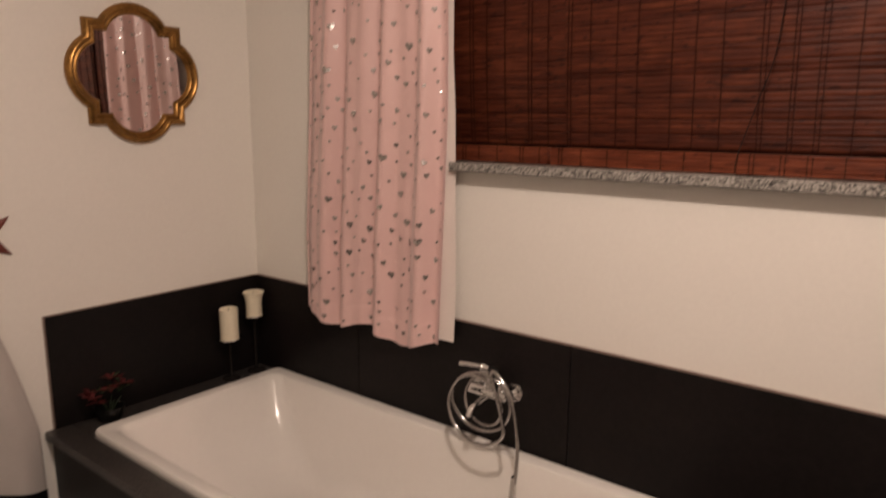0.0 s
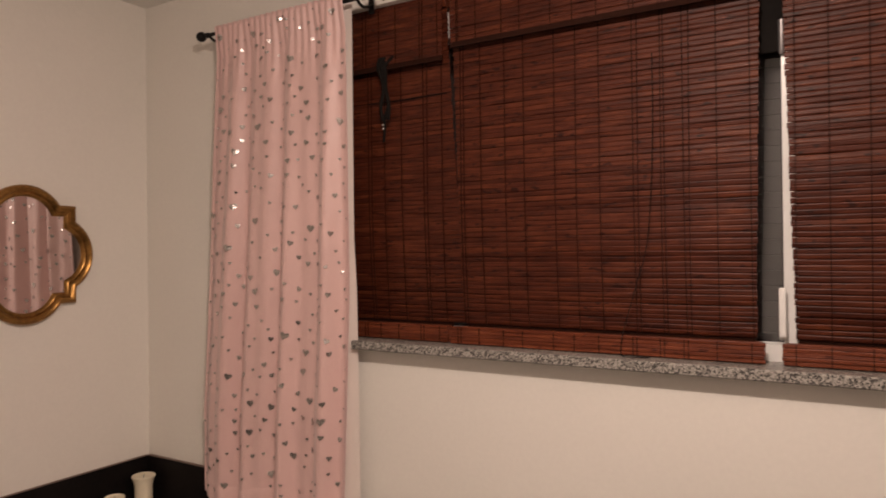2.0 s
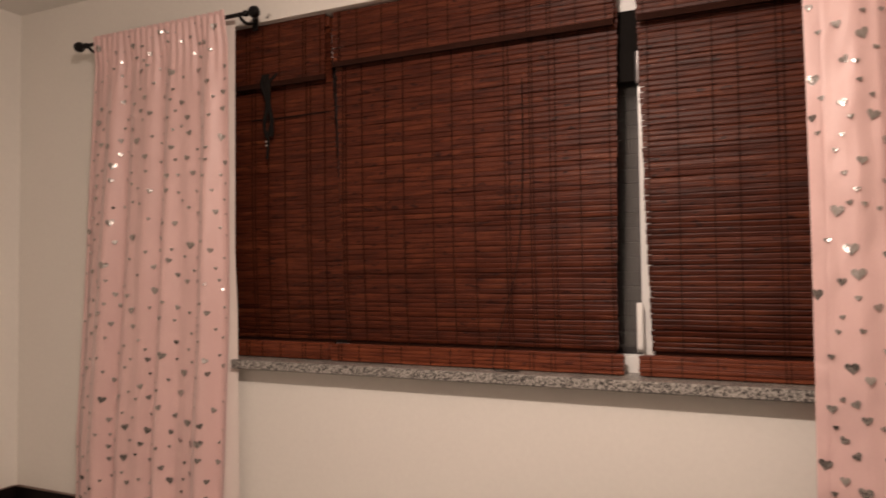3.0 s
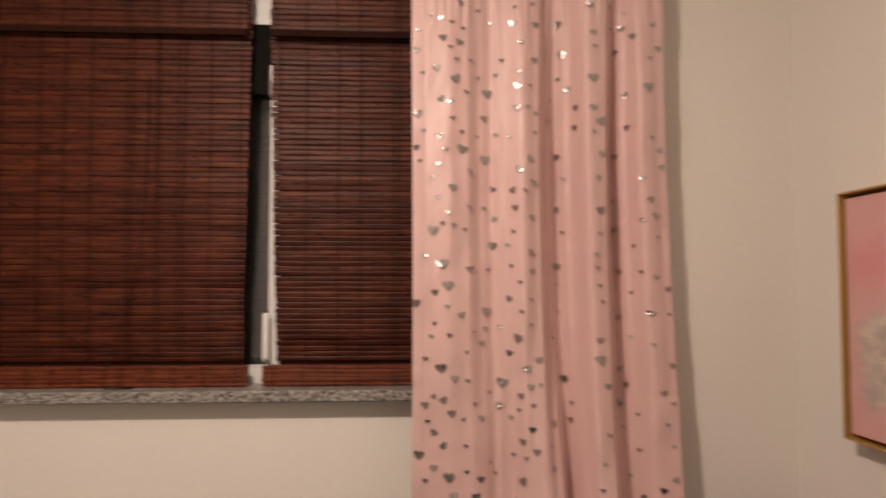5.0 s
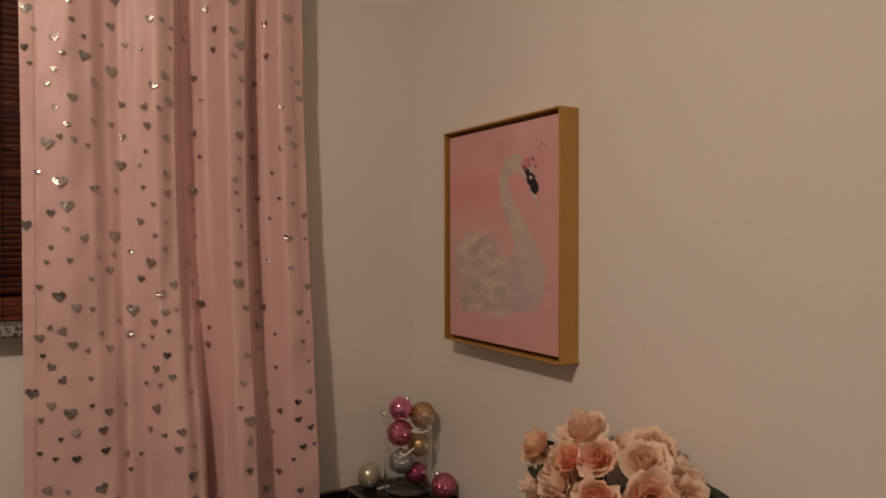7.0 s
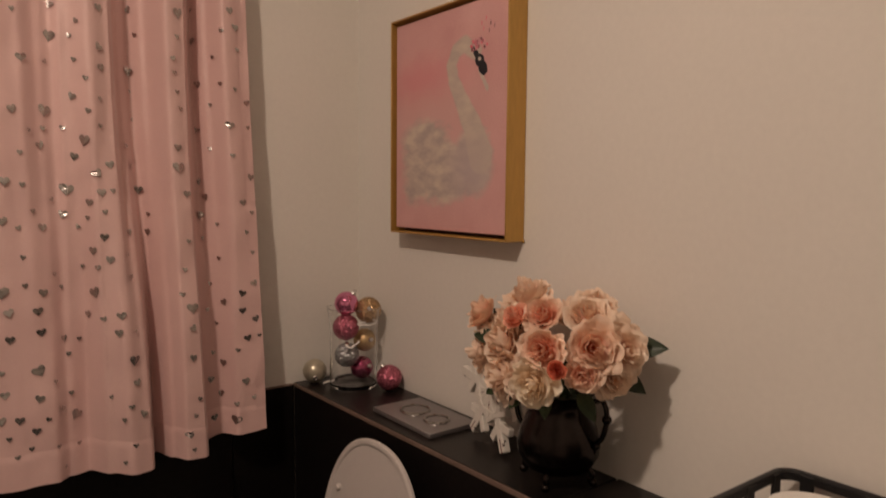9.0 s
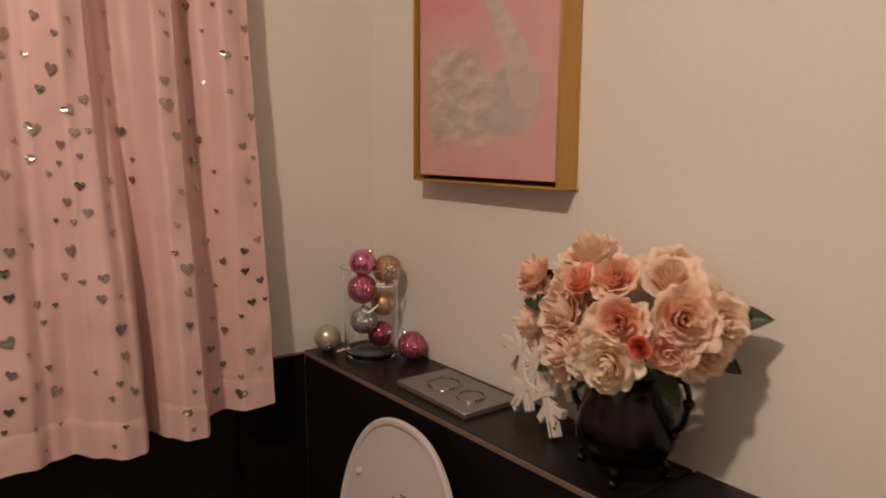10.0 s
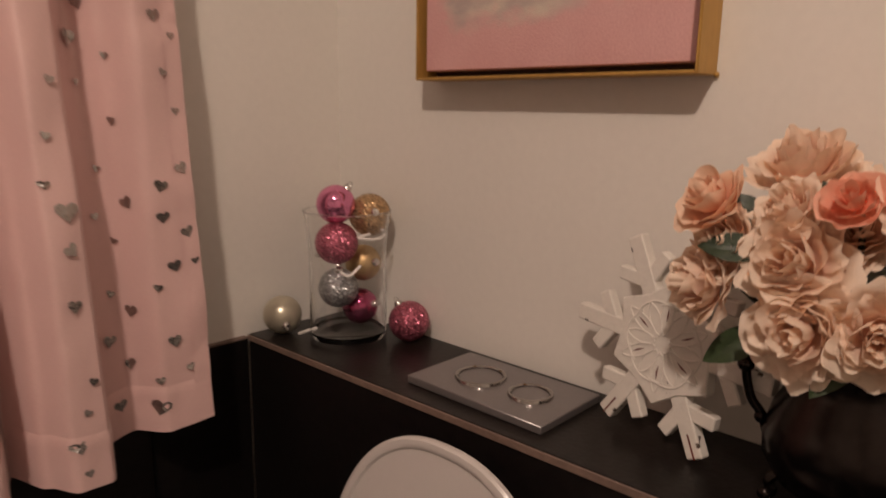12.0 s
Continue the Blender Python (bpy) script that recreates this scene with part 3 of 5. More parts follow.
def curtain(name, label, fn, width, height, count, lining=None, seed=1):
    """fn(u, v) is the cloth: u across, v from the hem up. The cloth has two faces; foil hearts are printed on its front."""
    ob = thing(name, label, "curtain", fn(0.5, 0.0))
    base = Vector(ob.location)
    rel = lambda u, v: fn(u, v) - base

    def normal(u, v):
        a = fn(min(u + 0.004, 1), v) - fn(max(u - 0.004, 0), v)
        b = fn(u, min(v + 0.004, 1)) - fn(u, max(v - 0.004, 0))
        n = a.cross(b).normalized()
        return n if n.y < 0 else -n

    nu, nv = 200, 110
    cloth = new("cloth", finish(grid_sheet(rel, nu, nv), "cloth", M_PINK))
    cloth.parent = ob
    so = cloth.modifiers.new("thickness", "SOLIDIFY")
    so.thickness, so.offset = 0.0014, 0
    # hem: a second turn of cloth along the bottom edge, proud by a millimetre
    hem = bmesh.new()
    grid_sheet(lambda u, v: rel(u, v * 0.044) + normal(u, v * 0.044) * (0.0036 if v < 0.9 else 0.0004), nu, 8, hem)
    part("hem", hem, M_PINK, ob, "sewn hem")
    # the stitched side edge, puckered by its seam
    for ua, ub in ((0.0, 0.035), (0.962, 1.0)):
        side = bmesh.new()
        grid_sheet(lambda u, v: rel(ua + (ub - ua) * u, v) + normal(ua + (ub - ua) * u, v) * (0.0030 + 0.0007 * noise.noise(Vector((v * 110, u * 3, 2.0))) * (0.4 + 0.6 * abs(2 * u - 1))), 6, 420, side)
        part("side_hem", side, M_PINK, ob, "puckered side seam")
    rng = random.Random(seed)
    outline = heart_outline()
    hearts = bmesh.new()
    taken = []
    tries = 0
    while len(taken) < count and tries < count * 60:
        tries += 1
        u, v = rng.uniform(0.012, 0.988), rng.uniform(0.012, 0.985)
        p = Vector((u * width, v * height))
        big = rng.random()
        size = 0.0162 if big > 0.86 else (0.0115 if big > 0.45 else 0.0072)
        if any((p - q).length < 0.031 + 1.2 * (size + s - 0.012) for q, s in taken):
            continue
        if any(abs(normal(min(max(u + e, 0), 1), v).y) < 0.42 for e in (-0.02, -0.01, 0, 0.01, 0.02)):
            continue
        taken.append((p, size))
        turn = rng.gauss(0, 0.25)
        # true lengths of the cloth here, so that a heart keeps its shape on a fold
        lu = max(0.4 * width, (fn(min(u + 0.01, 1), v) - fn(max(u - 0.01, 0), v)).length / 0.02)
        lv = max(0.4 * height, (fn(u, min(v + 0.01, 1)) - fn(u, max(v - 0.01, 0))).length / 0.02)
        ta, tb = rng.gauss(0, 0.09), rng.gauss(0, 0.10)
        centre = hearts.verts.new(rel(u, v) + normal(u, v) * 0.0048)
        ring = []
        for a, b in outline:
            x, y = a * math.cos(turn) - b * math.sin(turn), a * math.sin(turn) + b * math.cos(turn)
            uu, vv = min(max(u + 2 * x * size / lu, 0), 1), min(max(v + 2 * y * size / lv, 0), 1)
            ring.append(hearts.verts.new(rel(uu, vv) + normal(uu, vv) * (0.0048 + 2 * size * (ta * x + tb * y))))
        for k in range(len(ring)):
            hearts.faces.new((centre, ring[k], ring[(k + 1) % len(ring)]))
    h = part("foil_heart_print", hearts, M_FOIL, ob, "silver foil hearts scattered over the cloth", smooth=False)
    tagged(h, "", "", "", "stuff")
    if lining:
        lin = new("lining", finish(grid_sheet(lambda u, v: lining(u, v) - base, 60, 40), "lining", M_LINING))
        lin.parent = ob
        tagged(lin, "plain white lining showing at the edge")
    return ob


ROD_Z = 2.700
FOLD_R = ((0, -0.075), (0.06, -0.095), (0.16, -0.105), (0.235, -0.09), (0.285, -0.055), (0.315, -0.045), (0.345, -0.06), (0.43, -0.09), (0.515, -0.068),
          (0.555, -0.0), (0.60, 0.04), (0.635, 0.01), (0.69, -0.065), (0.765, -0.05), (0.80, 0.0), (0.845, 0.045), (0.885, 0.01), (0.93, -0.045), (1.0, -0.03))
FOLD_HEM = ((0, -0.05), (0.115, -0.058), (0.19, -0.068), (0.265, -0.082), (0.315, -0.045), (0.376, -0.030), (0.437, -0.10), (0.497, -0.136), (0.550, -0.122),
            (0.600, 0.0), (0.640, -0.080), (0.68, -0.121), (0.744, -0.116), (0.80, -0.01), (0.845, -0.012), (0.904, -0.062), (1.0, -0.068))


def right_cloth(u, v):
    low = 1 - v
    x = -1.138 + 0.704 * u + 0.062 * u * max(0, low - 0.3) + 0.012 * math.sin(2 * math.pi * u * 3.1 + 2 * low) * (1 - 0.8 * low ** 2)
    amp = 0.45 + 0.55 * min(1, low * 3)
    fold_low = max(0.0, min(1.0, (low - 0.45) / 0.5))
    fold_low = fold_low * fold_low * (3 - 2 * fold_low)
    fold = curve_at(FOLD_R, min(1, u + 0.012 * math.sin(2.5 * low))) * (1 - fold_low) + curve_at(FOLD_HEM, u) * fold_low
    y = -0.035 + amp * (fold + 0.035) - 0.004 * low
    y += 0.006 * max(0, 1 - low * 7) * math.sin(2 * math.pi * u * 24)
    y += 0.0024 * noise.noise(Vector((u * 20 + low * 9, low * 34, 8.0))) + 0.0055 * noise.noise(Vector((u * 9 + low * 5, low * 14, 1.0))) + 0.004 * noise.noise(Vector((u * 4, low * 7, 6.0)))
    # slanting creases where the cloth was folded
    y += 0.0022 * math.exp(-((low - 0.60 - 0.05 * u) / 0.006) ** 2) + 0.0030 * math.exp(-((low - 0.885 + 0.06 * u) / 0.008) ** 2) * (1 - u)
    top = max(0, 1 - low * 16)
    y = y * (1 - top) + top * (-0.034 + 0.004 * math.sin(2 * math.pi * u * 24))
    z = 0.786 + (2.725 - 0.786) * v + (1 - v) ** 8 * (curve_at(((0, 0.0), (0.74, 0.0), (0.86, 0.016), (1, 0.026)), u) + 0.003 * math.sin(2 * math.pi * u * 5))
    return Vector((x, y, z))


def left_cloth(u, v):
    low = 1 - v
    left = -3.60 - 0.125 * min(1, low * 1.2)
    right = -2.946 - 0.035 * max(0, low - 0.55) / 0.45
    x = left + (right - left) * u
    amp = 0.35 + 0.65 * min(1, low * 2.2)
    wave = 0.020 * math.sin(2 * math.pi * (u * 4.2 + 0.15 * low)) + 0.010 * math.sin(2 * math.pi * (u * 7.3 + 0.3))
    y = -0.02 + amp * wave
    y += 0.006 * max(0, 1 - low * 7) * math.sin(2 * math.pi * u * 22)
    y += 0.003 * noise.noise(Vector((u * 9, low * 12, 3.0))) + 0.0015 * noise.noise(Vector((u * 20, low * 30, 5.0)))
    top = max(0, 1 - low * 16)
    y = y * (1 - top) + top * (-0.034 + 0.004 * math.sin(2 * math.pi * u * 22))
    z = 0.795 + (2.722 - 0.795) * v + (1 - v) ** 8 * (0.022 * math.cos(2 * math.pi * u * 2.0) - 0.02 * u)
    return Vector((x, y, z))


def left_lining(u, v):
    low = 1 - v
    p = left_cloth(1.0, v)
    return Vector((p.x - 0.20 + u * (0.202 + 0.048 * min(1, max(0, low - 0.45) * 2.2)), 0.018 + 0.004 * math.sin(u * 8), p.z + 0.012 * low))


curtain("curtain", "pink cotton curtain printed with silver hearts, hanging in deep folds", right_cloth, 0.95, 1.955, 335, seed=2)
curtain("curtain", "pink cotton curtain printed with silver hearts, over a white lining", left_cloth, 0.78, 1.93, 400, left_lining, seed=7)


def curtain_rod(x0, x1):
    ob = thing("curtain_rod", "short black iron curtain rod with ball ends on a wall bracket", "curtain rod", ((x0 + x1) / 2, -0.02, ROD_Z), "curtain rods")
    h = (x1 - x0) / 2
    part("rod", tube([(-h, 0, 0), (h, 0, 0)], 0.0075, 12), M_IRON, ob)
    for s in (-1, 1):
        knob = bmesh.new()
        lathe([(0.0, 0.0), (0.011, 0.0), (0.011, 0.010), (0.007, 0.014), (0.009, 0.022), (0.018, 0.030), (0.021, 0.042), (0.018, 0.054), (0.008, 0.061), (0.0, 0.062)], 20, knob)
        knob.transform(pose(s * (h - 0.006), 0, 0, 0, 90 * s, 0))
        part("finial", knob, M_IRON, ob)
    for s in (-1, 1):
        br = tube(smooth_path([(s * (h - 0.022), YW + 0.02, -0.005), (s * (h - 0.022), 0.03, -0.022), (s * (h - 0.022), 0.0, -0.014), (s * (h - 0.022), -0.009, 0.004)]), 0.006, 8)
        box(s * (h - 0.022) - 0.012, s * (h - 0.022) + 0.012, YW + 0.014, YW + 0.02, -0.035, 0.02, 0.002, br)
        part("bracket", br, M_IRON, ob)
    return ob


curtain_rod(-3.66, -2.86)
curtain_rod(-1.20, -0.36)


# ---- mirror ----
def quatrefoil(r, k, sq, n=14):
    """Outline of a square of half-width sq with a round lobe of radius r on each side, its centre k from the middle."""
    pts = []
    for side in range(4):
        a0 = side * math.pi / 2
        c, s = math.cos(a0), math.sin(a0)
        half = math.sqrt(max(r * r - (sq - k) ** 2, 0.0001))
        lobe = []
        t1 = math.atan2(half, sq - k)
        lobe.append((sq, -sq))
        for i in range(n + 1):
            t = -t1 + 2 * t1 * i / n
            lobe.append((k + r * math.cos(t), r * math.sin(t)))
        for x, y in lobe:
            pts.append((x * c - y * s, x * s + y * c))
    return pts


def wall_mirror(place):
    ob = thing("wall_mirror", "quatrefoil wall mirror in a moulded antique gold frame", "mirror", place)
    # rings of the moulding, from the outside in: scale of the outline and height above the wall
    rings = []
    bm = bmesh.new()
    for inset, h in ((0.0, 0.0), (0.0, 0.018), (0.006, 0.027), (0.014, 0.030), (0.022, 0.026), (0.027, 0.018), (0.034, 0.020), (0.041, 0.016), (0.045, 0.008), (0.045, 0.004)):
        o = quatrefoil(0.158 - inset, 0.115, 0.199 - inset)
        rings.append([bm.verts.new((h, y, z)) for y, z in o])
    for a, b in zip(rings, rings[1:]):
        for k in range(len(a)):
            bm.faces.new((a[k], a[(k + 1) % len(a)], b[(k + 1) % len(b)], b[k]))
    part("frame", bm, M_GOLD, ob, "moulded gold frame with worn highlights")
    bm = bmesh.new()
    o = quatrefoil(0.158 - 0.045, 0.115, 0.199 - 0.045)
    c0 = bm.verts.new((0.006, 0, 0))
    ring = [bm.verts.new((0.006, y, z)) for y, z in o]
    back = [bm.verts.new((0.002, y, z)) for y, z in o]
    for k in range(len(ring)):
        j = (k + 1) % len(ring)
        bm.faces.new((c0, ring[k], ring[j]))
        bm.faces.new((ring[k], back[k], back[j], ring[j]))
    part("mirror_glass", bm, M_MIRROR, ob, smooth=False)
    return ob


wall_mirror((XL, -0.488, 1.805))

# ---- painting ----
PY, PZ, PW, PH, PD = -0.235, 1.392, 0.511, 0.611, 0.061


def swan_canvas(name, y0, z0, wide, high):
    """Oil on canvas: a swan in soft, broken strokes on a clouded pink ground. s runs across the canvas, q down it."""
    m = mat(name, (0.68, 0.335, 0.33), 0.7, 0, 0.12, 7, 300, 0.2, other=(0.78, 0.47, 0.455))
    nt = m.node_tree
    b = nt.nodes["Principled BSDF"]
    ground = b.inputs["Base Color"].links[0].from_socket

    def calc(op, x, y=0.0, clamp=False):
        n = nt.nodes.new("ShaderNodeMath")
        n.operation = op
        n.use_clamp = clamp
        for k, v in enumerate((x, y)):
            if isinstance(v, (float, int)):
                n.inputs[k].default_value = v
            else:
                nt.links.new(v, n.inputs[k])
        return n.outputs[0]

    def cloud(scale, stretch, detail=3.0):
        mp = nt.nodes.new("ShaderNodeMapping")
        mp.inputs["Scale"].default_value = stretch
        nt.links.new(co.outputs["Object"], mp.inputs["Vector"])
        no = nt.nodes.new("ShaderNodeTexNoise")
        no.inputs["Scale"].default_value = scale
        no.inputs["Detail"].default_value = detail
        nt.links.new(mp.outputs["Vector"], no.inputs["Vector"])
        return no.outputs["Fac"]

    def blend(fac, under, over):
        n = nt.nodes.new("ShaderNodeMix")
        n.data_type = "RGBA"
        nt.links.new(fac, n.inputs[0])
        for k, v in ((6, under), (7, over)):
            if isinstance(v, tuple):
                n.inputs[k].default_value = (*v, 1)
            else:
                nt.links.new(v, n.inputs[k])
        return n.outputs[2]

    co = nt.nodes.new("ShaderNodeTexCoord")
    sep = nt.nodes.new("ShaderNodeSeparateXYZ")
    nt.links.new(co.outputs["Object"], sep.inputs[0])
    ragged = calc("SUBTRACT", cloud(26, (1, 1, 1.6)), 0.5)
    fine = calc("SUBTRACT", cloud(70, (1, 0.7, 1.4)), 0.5)
    wob = calc("ADD", calc("MULTIPLY", ragged, 0.13), calc("MULTIPLY", fine, 0.07))
    across = calc("DIVIDE", calc("SUBTRACT", y0, sep.outputs["Y"]), wide)
    down_ = calc("DIVIDE", calc("SUBTRACT", z0, sep.outputs["Z"]), high)
    s_ = calc("ADD", across, calc("MULTIPLY", wob, 0.7))
    q_ = calc("ADD", down_, calc("MULTIPLY", wob, -0.55))
    neck_s = calc("ADD", across, calc("MULTIPLY", wob, 0.16))

    def egg(cs, cq, rs, rq, edge=0.22):
        """1 inside an ellipse, fading over its rim."""
        a = calc("POWER", calc("DIVIDE", calc("SUBTRACT", s_, cs), rs), 2.0)
        c = calc("POWER", calc("DIVIDE", calc("SUBTRACT", q_, cq), rq), 2.0)
        return calc("DIVIDE", calc("SUBTRACT", 1.0 + edge, calc("SQRT", calc("ADD", a, c))), 2 * edge, True)

    def limb(sa, qa, sb, qb, ra, rb):
        """1 along a straight stroke from a to b, in units of the canvas's width."""
        dx, dy = sb - sa, (qb - qa) * high / wide
        l2 = dx * dx + dy * dy
        px = calc("SUBTRACT", neck_s, sa)
        py = calc("MULTIPLY", calc("SUBTRACT", down_, qa), high / wide)
        t = calc("DIVIDE", calc("ADD", calc("MULTIPLY", px, dx), calc("MULTIPLY", py, dy)), l2, True)
        ex = calc("SUBTRACT", px, calc("MULTIPLY", t, dx))
        ey = calc("SUBTRACT", py, calc("MULTIPLY", t, dy))
        d = calc("SQRT", calc("ADD", calc("POWER", ex, 2.0), calc("POWER", ey, 2.0)))
        r = calc("ADD", ra, calc("MULTIPLY", t, rb - ra))
        return calc("MULTIPLY", calc("SUBTRACT", calc("MULTIPLY", r, 1.25), d), 2.0 / 0.03, True)

    def most(parts):
        out = parts[0]
        for one in parts[1:]:
            out = calc("MAXIMUM", out, one)
        return out

    # ground: a deeper blush behind the neck, a paler mist round the body
    col = blend(calc("MULTIPLY", egg(0.27, 0.31, 0.30, 0.10, 0.75), 0.75), ground, (0.71, 0.27, 0.29))
    col = blend(calc("MULTIPLY", egg(0.36, 0.44, 0.42, 0.10, 0.85), 0.45), col, (0.66, 0.45, 0.41))
    col = blend(calc("MULTIPLY", egg(0.46, 0.70, 0.52, 0.27, 0.5), 0.35), col, (0.66, 0.42, 0.40))
    body = most([egg(0.30, 0.575, 0.225, 0.095), egg(0.45, 0.725, 0.36, 0.145, 0.16), egg(0.74, 0.685, 0.165, 0.155, 0.14), egg(0.19, 0.80, 0.10, 0.075, 0.4), egg(0.17, 0.66, 0.09, 0.06, 0.4)])
    neck = most([limb(0.80, 0.66, 0.735, 0.54, 0.085, 0.066), limb(0.735, 0.54, 0.64, 0.42, 0.066, 0.050), limb(0.64, 0.42, 0.565, 0.32, 0.050, 0.042), limb(0.565, 0.32, 0.545, 0.25, 0.042, 0.040),
                 limb(0.545, 0.25, 0.585, 0.19, 0.040, 0.040), limb(0.585, 0.19, 0.66, 0.17, 0.040, 0.042), limb(0.66, 0.17, 0.755, 0.215, 0.042, 0.040)])
    bird = calc("MULTIPLY", most([body, neck]), 0.93)
    # feathers: broken cream over grey, lilac on the breast
    feather = nt.nodes.new("ShaderNodeValToRGB")
    feather.color_ramp.elements[0].position, feather.color_ramp.elements[1].position = 0.36, 0.66
    feather.color_ramp.elements[0].color = (0.44, 0.375, 0.345, 1)
    feather.color_ramp.elements[1].color = (0.66, 0.585, 0.48, 1)
    e = feather.color_ramp.elements.new(0.5)
    e.color = (0.54, 0.465, 0.405, 1)
    nt.links.new(cloud(21, (1, 0.75, 1.7), 5.0), feather.inputs["Fac"])
    plume = blend(calc("MULTIPLY", egg(0.74, 0.72, 0.17, 0.15, 0.6), 0.75), feather.outputs["Color"], (0.49, 0.415, 0.42))
    plume = blend(calc("MULTIPLY", neck, 0.45), plume, (0.60, 0.53, 0.44))
    nt.links.new(blend(bird, col, plume), b.inputs["Base Color"])
    return m


def painting():
    ob = thing("painting", "framed canvas of a pale swan with a flower crown on pink", "painting", (0, PY, PZ))
    t = 0.0048
    for nm, b in (("frame_side", box(-PD, -0.001, -t, 0, 0, PH, 0.001)), ("frame_side", box(-PD, -0.001, -PW, -PW + t, 0, PH, 0.001)),
                  ("frame_rail", box(-PD, -0.001, -PW + t, -t, 0, t, 0.001)), ("frame_rail", box(-PD, -0.001, -PW + t, -t, PH - t, PH, 0.001))):
        part(nm, b, M_FRAME, ob)
    part("backing", box(-0.012, -0.002, -PW + t, -t, t, PH - t), M_FRAME_IN, ob, "dark gap between frame and canvas", smooth=False)
    g = 0.0155
    cw, ch, cx = PW - 2 * g, PH - 2 * g, -PD + 0.011
    part("canvas", box(cx, -0.012, -PW + g, -g, g, PH - g, 0.0015), swan_canvas("painted_canvas", -g, PH - g, cw, ch), ob, "stretched canvas painted pink")
    part("nail", ball(0.004, (-0.004, -PW - 0.001, 0.001), None, 8, 6), M_FRAME, ob)

    def spot(s, q, lift):
        return Vector((cx - lift, -g - s * cw, PH - g - q * ch))

    def stroke(bm, s, q, ls, lq, turn, lift):
        n = 14
        layer[0] += 1
        lift = 0.0002 + 0.0000025 * layer[0]
        c = bm.verts.new(spot(s, q, lift))
        ring = []
        for k in range(n):
            a = 2 * math.pi * k / n
            e = 1 + rng.uniform(-0.10, 0.10)
            u, v = ls * math.cos(a) * e, lq * math.sin(a) * e
            ring.append(bm.verts.new(spot(s + (u * math.cos(turn) - v * math.sin(turn)), q + (u * math.sin(turn) + v * math.cos(turn)) * cw / ch, lift)))
        for k in range(n):
            bm.faces.new((c, ring[k], ring[(k + 1) % n]))

    rng = random.Random(12)
    layer = [0]
    bm = bmesh.new()
    for q in (0.30, 0.325, 0.35, 0.372):
        stroke(bm, 0.79 + (q - 0.30) * 0.75, q, 0.024, 0.014, 1.1, 0.0034)
    part("bill_drip", bm, M_PALE, ob, "pale strokes under the bill")
    bm = bmesh.new()
    for s, q, a, b in ((0.755, 0.222, 0.026, 0.018), (0.785, 0.256, 0.042, 0.034), (0.815, 0.290, 0.040, 0.034), (0.735, 0.200, 0.020, 0.010)):
        stroke(bm, s, q, a, b, 0.9, 0.0042)
    part("bill", bm, M_MASK, ob, "black bill and mask")
    bm = bmesh.new()
    stroke(bm, 0.785, 0.248, 0.013, 0.010, 0.4, 0.0052)
    part("eye", bm, M_PALE, ob)
    bm = bmesh.new()
    for _ in range(26):
        stroke(bm, rng.uniform(0.70, 0.845), rng.uniform(0.145, 0.19) + 0.02, rng.uniform(0.007, 0.014), rng.uniform(0.006, 0.011), rng.uniform(0, 3), 0.0046)
    for x, q in ((0.80, 0.10), (0.835, 0.085), (0.87, 0.11), (0.90, 0.125), (0.815, 0.125), (0.86, 0.14)):
        stroke(bm, x, q, 0.004, 0.012, 0.2, 0.0046)
    part("flower_crown", bm, M_CROWN, ob, "small crown of pink and red flowers")
    return ob


painting()


# ---- bathtub and its surround ----
def rounded(x0, x1, y0, y1, r, n=6):
    pts = []
    for cx, cy, a in ((x1 - r, y1 - r, 0), (x0 + r, y1 - r, 90), (x0 + r, y0 + r, 180), (x1 - r, y0 + r, 270)):
        for k in range(n + 1):
            t = radians(a + 90 * k / n)
            pts.append((cx + r * math.cos(t), cy + r * math.sin(t)))
    return pts


def loft(rings, bm=None, cap_first=False, cap_last=False):
    bm = bm or bmesh.new()
    vs = [[bm.verts.new(p) for p in ring] for ring in rings]
    for a, b in zip(vs, vs[1:]):
        for k in range(len(a)):
            bm.faces.new((a[k], a[(k + 1) % len(a)], b[(k + 1) % len(a)], b[k]))
    if cap_first:
        bm.faces.new(vs[0])
    if cap_last:
        bm.faces.new(vs[-1])
    return bm


TX0, TX1, TY0, TY1, TZ = -4.01, -2.08, -0.845, 0.041, 0.458
tub = thing("bathtub", "white enamelled built-in bathtub with rounded rim", "bathtub", ((TX0 + TX1) / 2, (TY0 + TY1) / 2, 0.06))
ox, oy, oz = tub.location
rings = []
for dx0, dx1, dy, z, r in ((0.0, 0.0, 0.0, 0.428, 0.03), (0.0, 0.0, 0.0, 0.450, 0.03), (0.004, 0.004, 0.004, TZ, 0.03), (0.045, 0.045, 0.045, TZ, 0.05), (0.055, 0.055, 0.055, TZ - 0.006, 0.06),
                           (0.068, 0.062, 0.063, TZ - 0.03, 0.07), (0.13, 0.08, 0.085, TZ - 0.16, 0.10), (0.24, 0.11, 0.12, 0.15, 0.13), (0.33, 0.16, 0.17, 0.085, 0.14), (0.46, 0.26, 0.26, 0.066, 0.12)):
    rings.append([(x - ox, y - oy, z - oz) for x, y in rounded(TX0 + dx0, TX1 - dx1, TY0 + dy, TY1 - dy, r)])
part("basin", loft(rings, cap_last=True), M_ENAMEL, tub, "glossy white basin and rim")
part("drain", lathe([(0, 0.009), (0.022, 0.009), (0.030, 0.004), (0.034, 0.0)], 24, None, (0.5, 0, 0.0075)), M_CHROME, tub, "chrome drain")

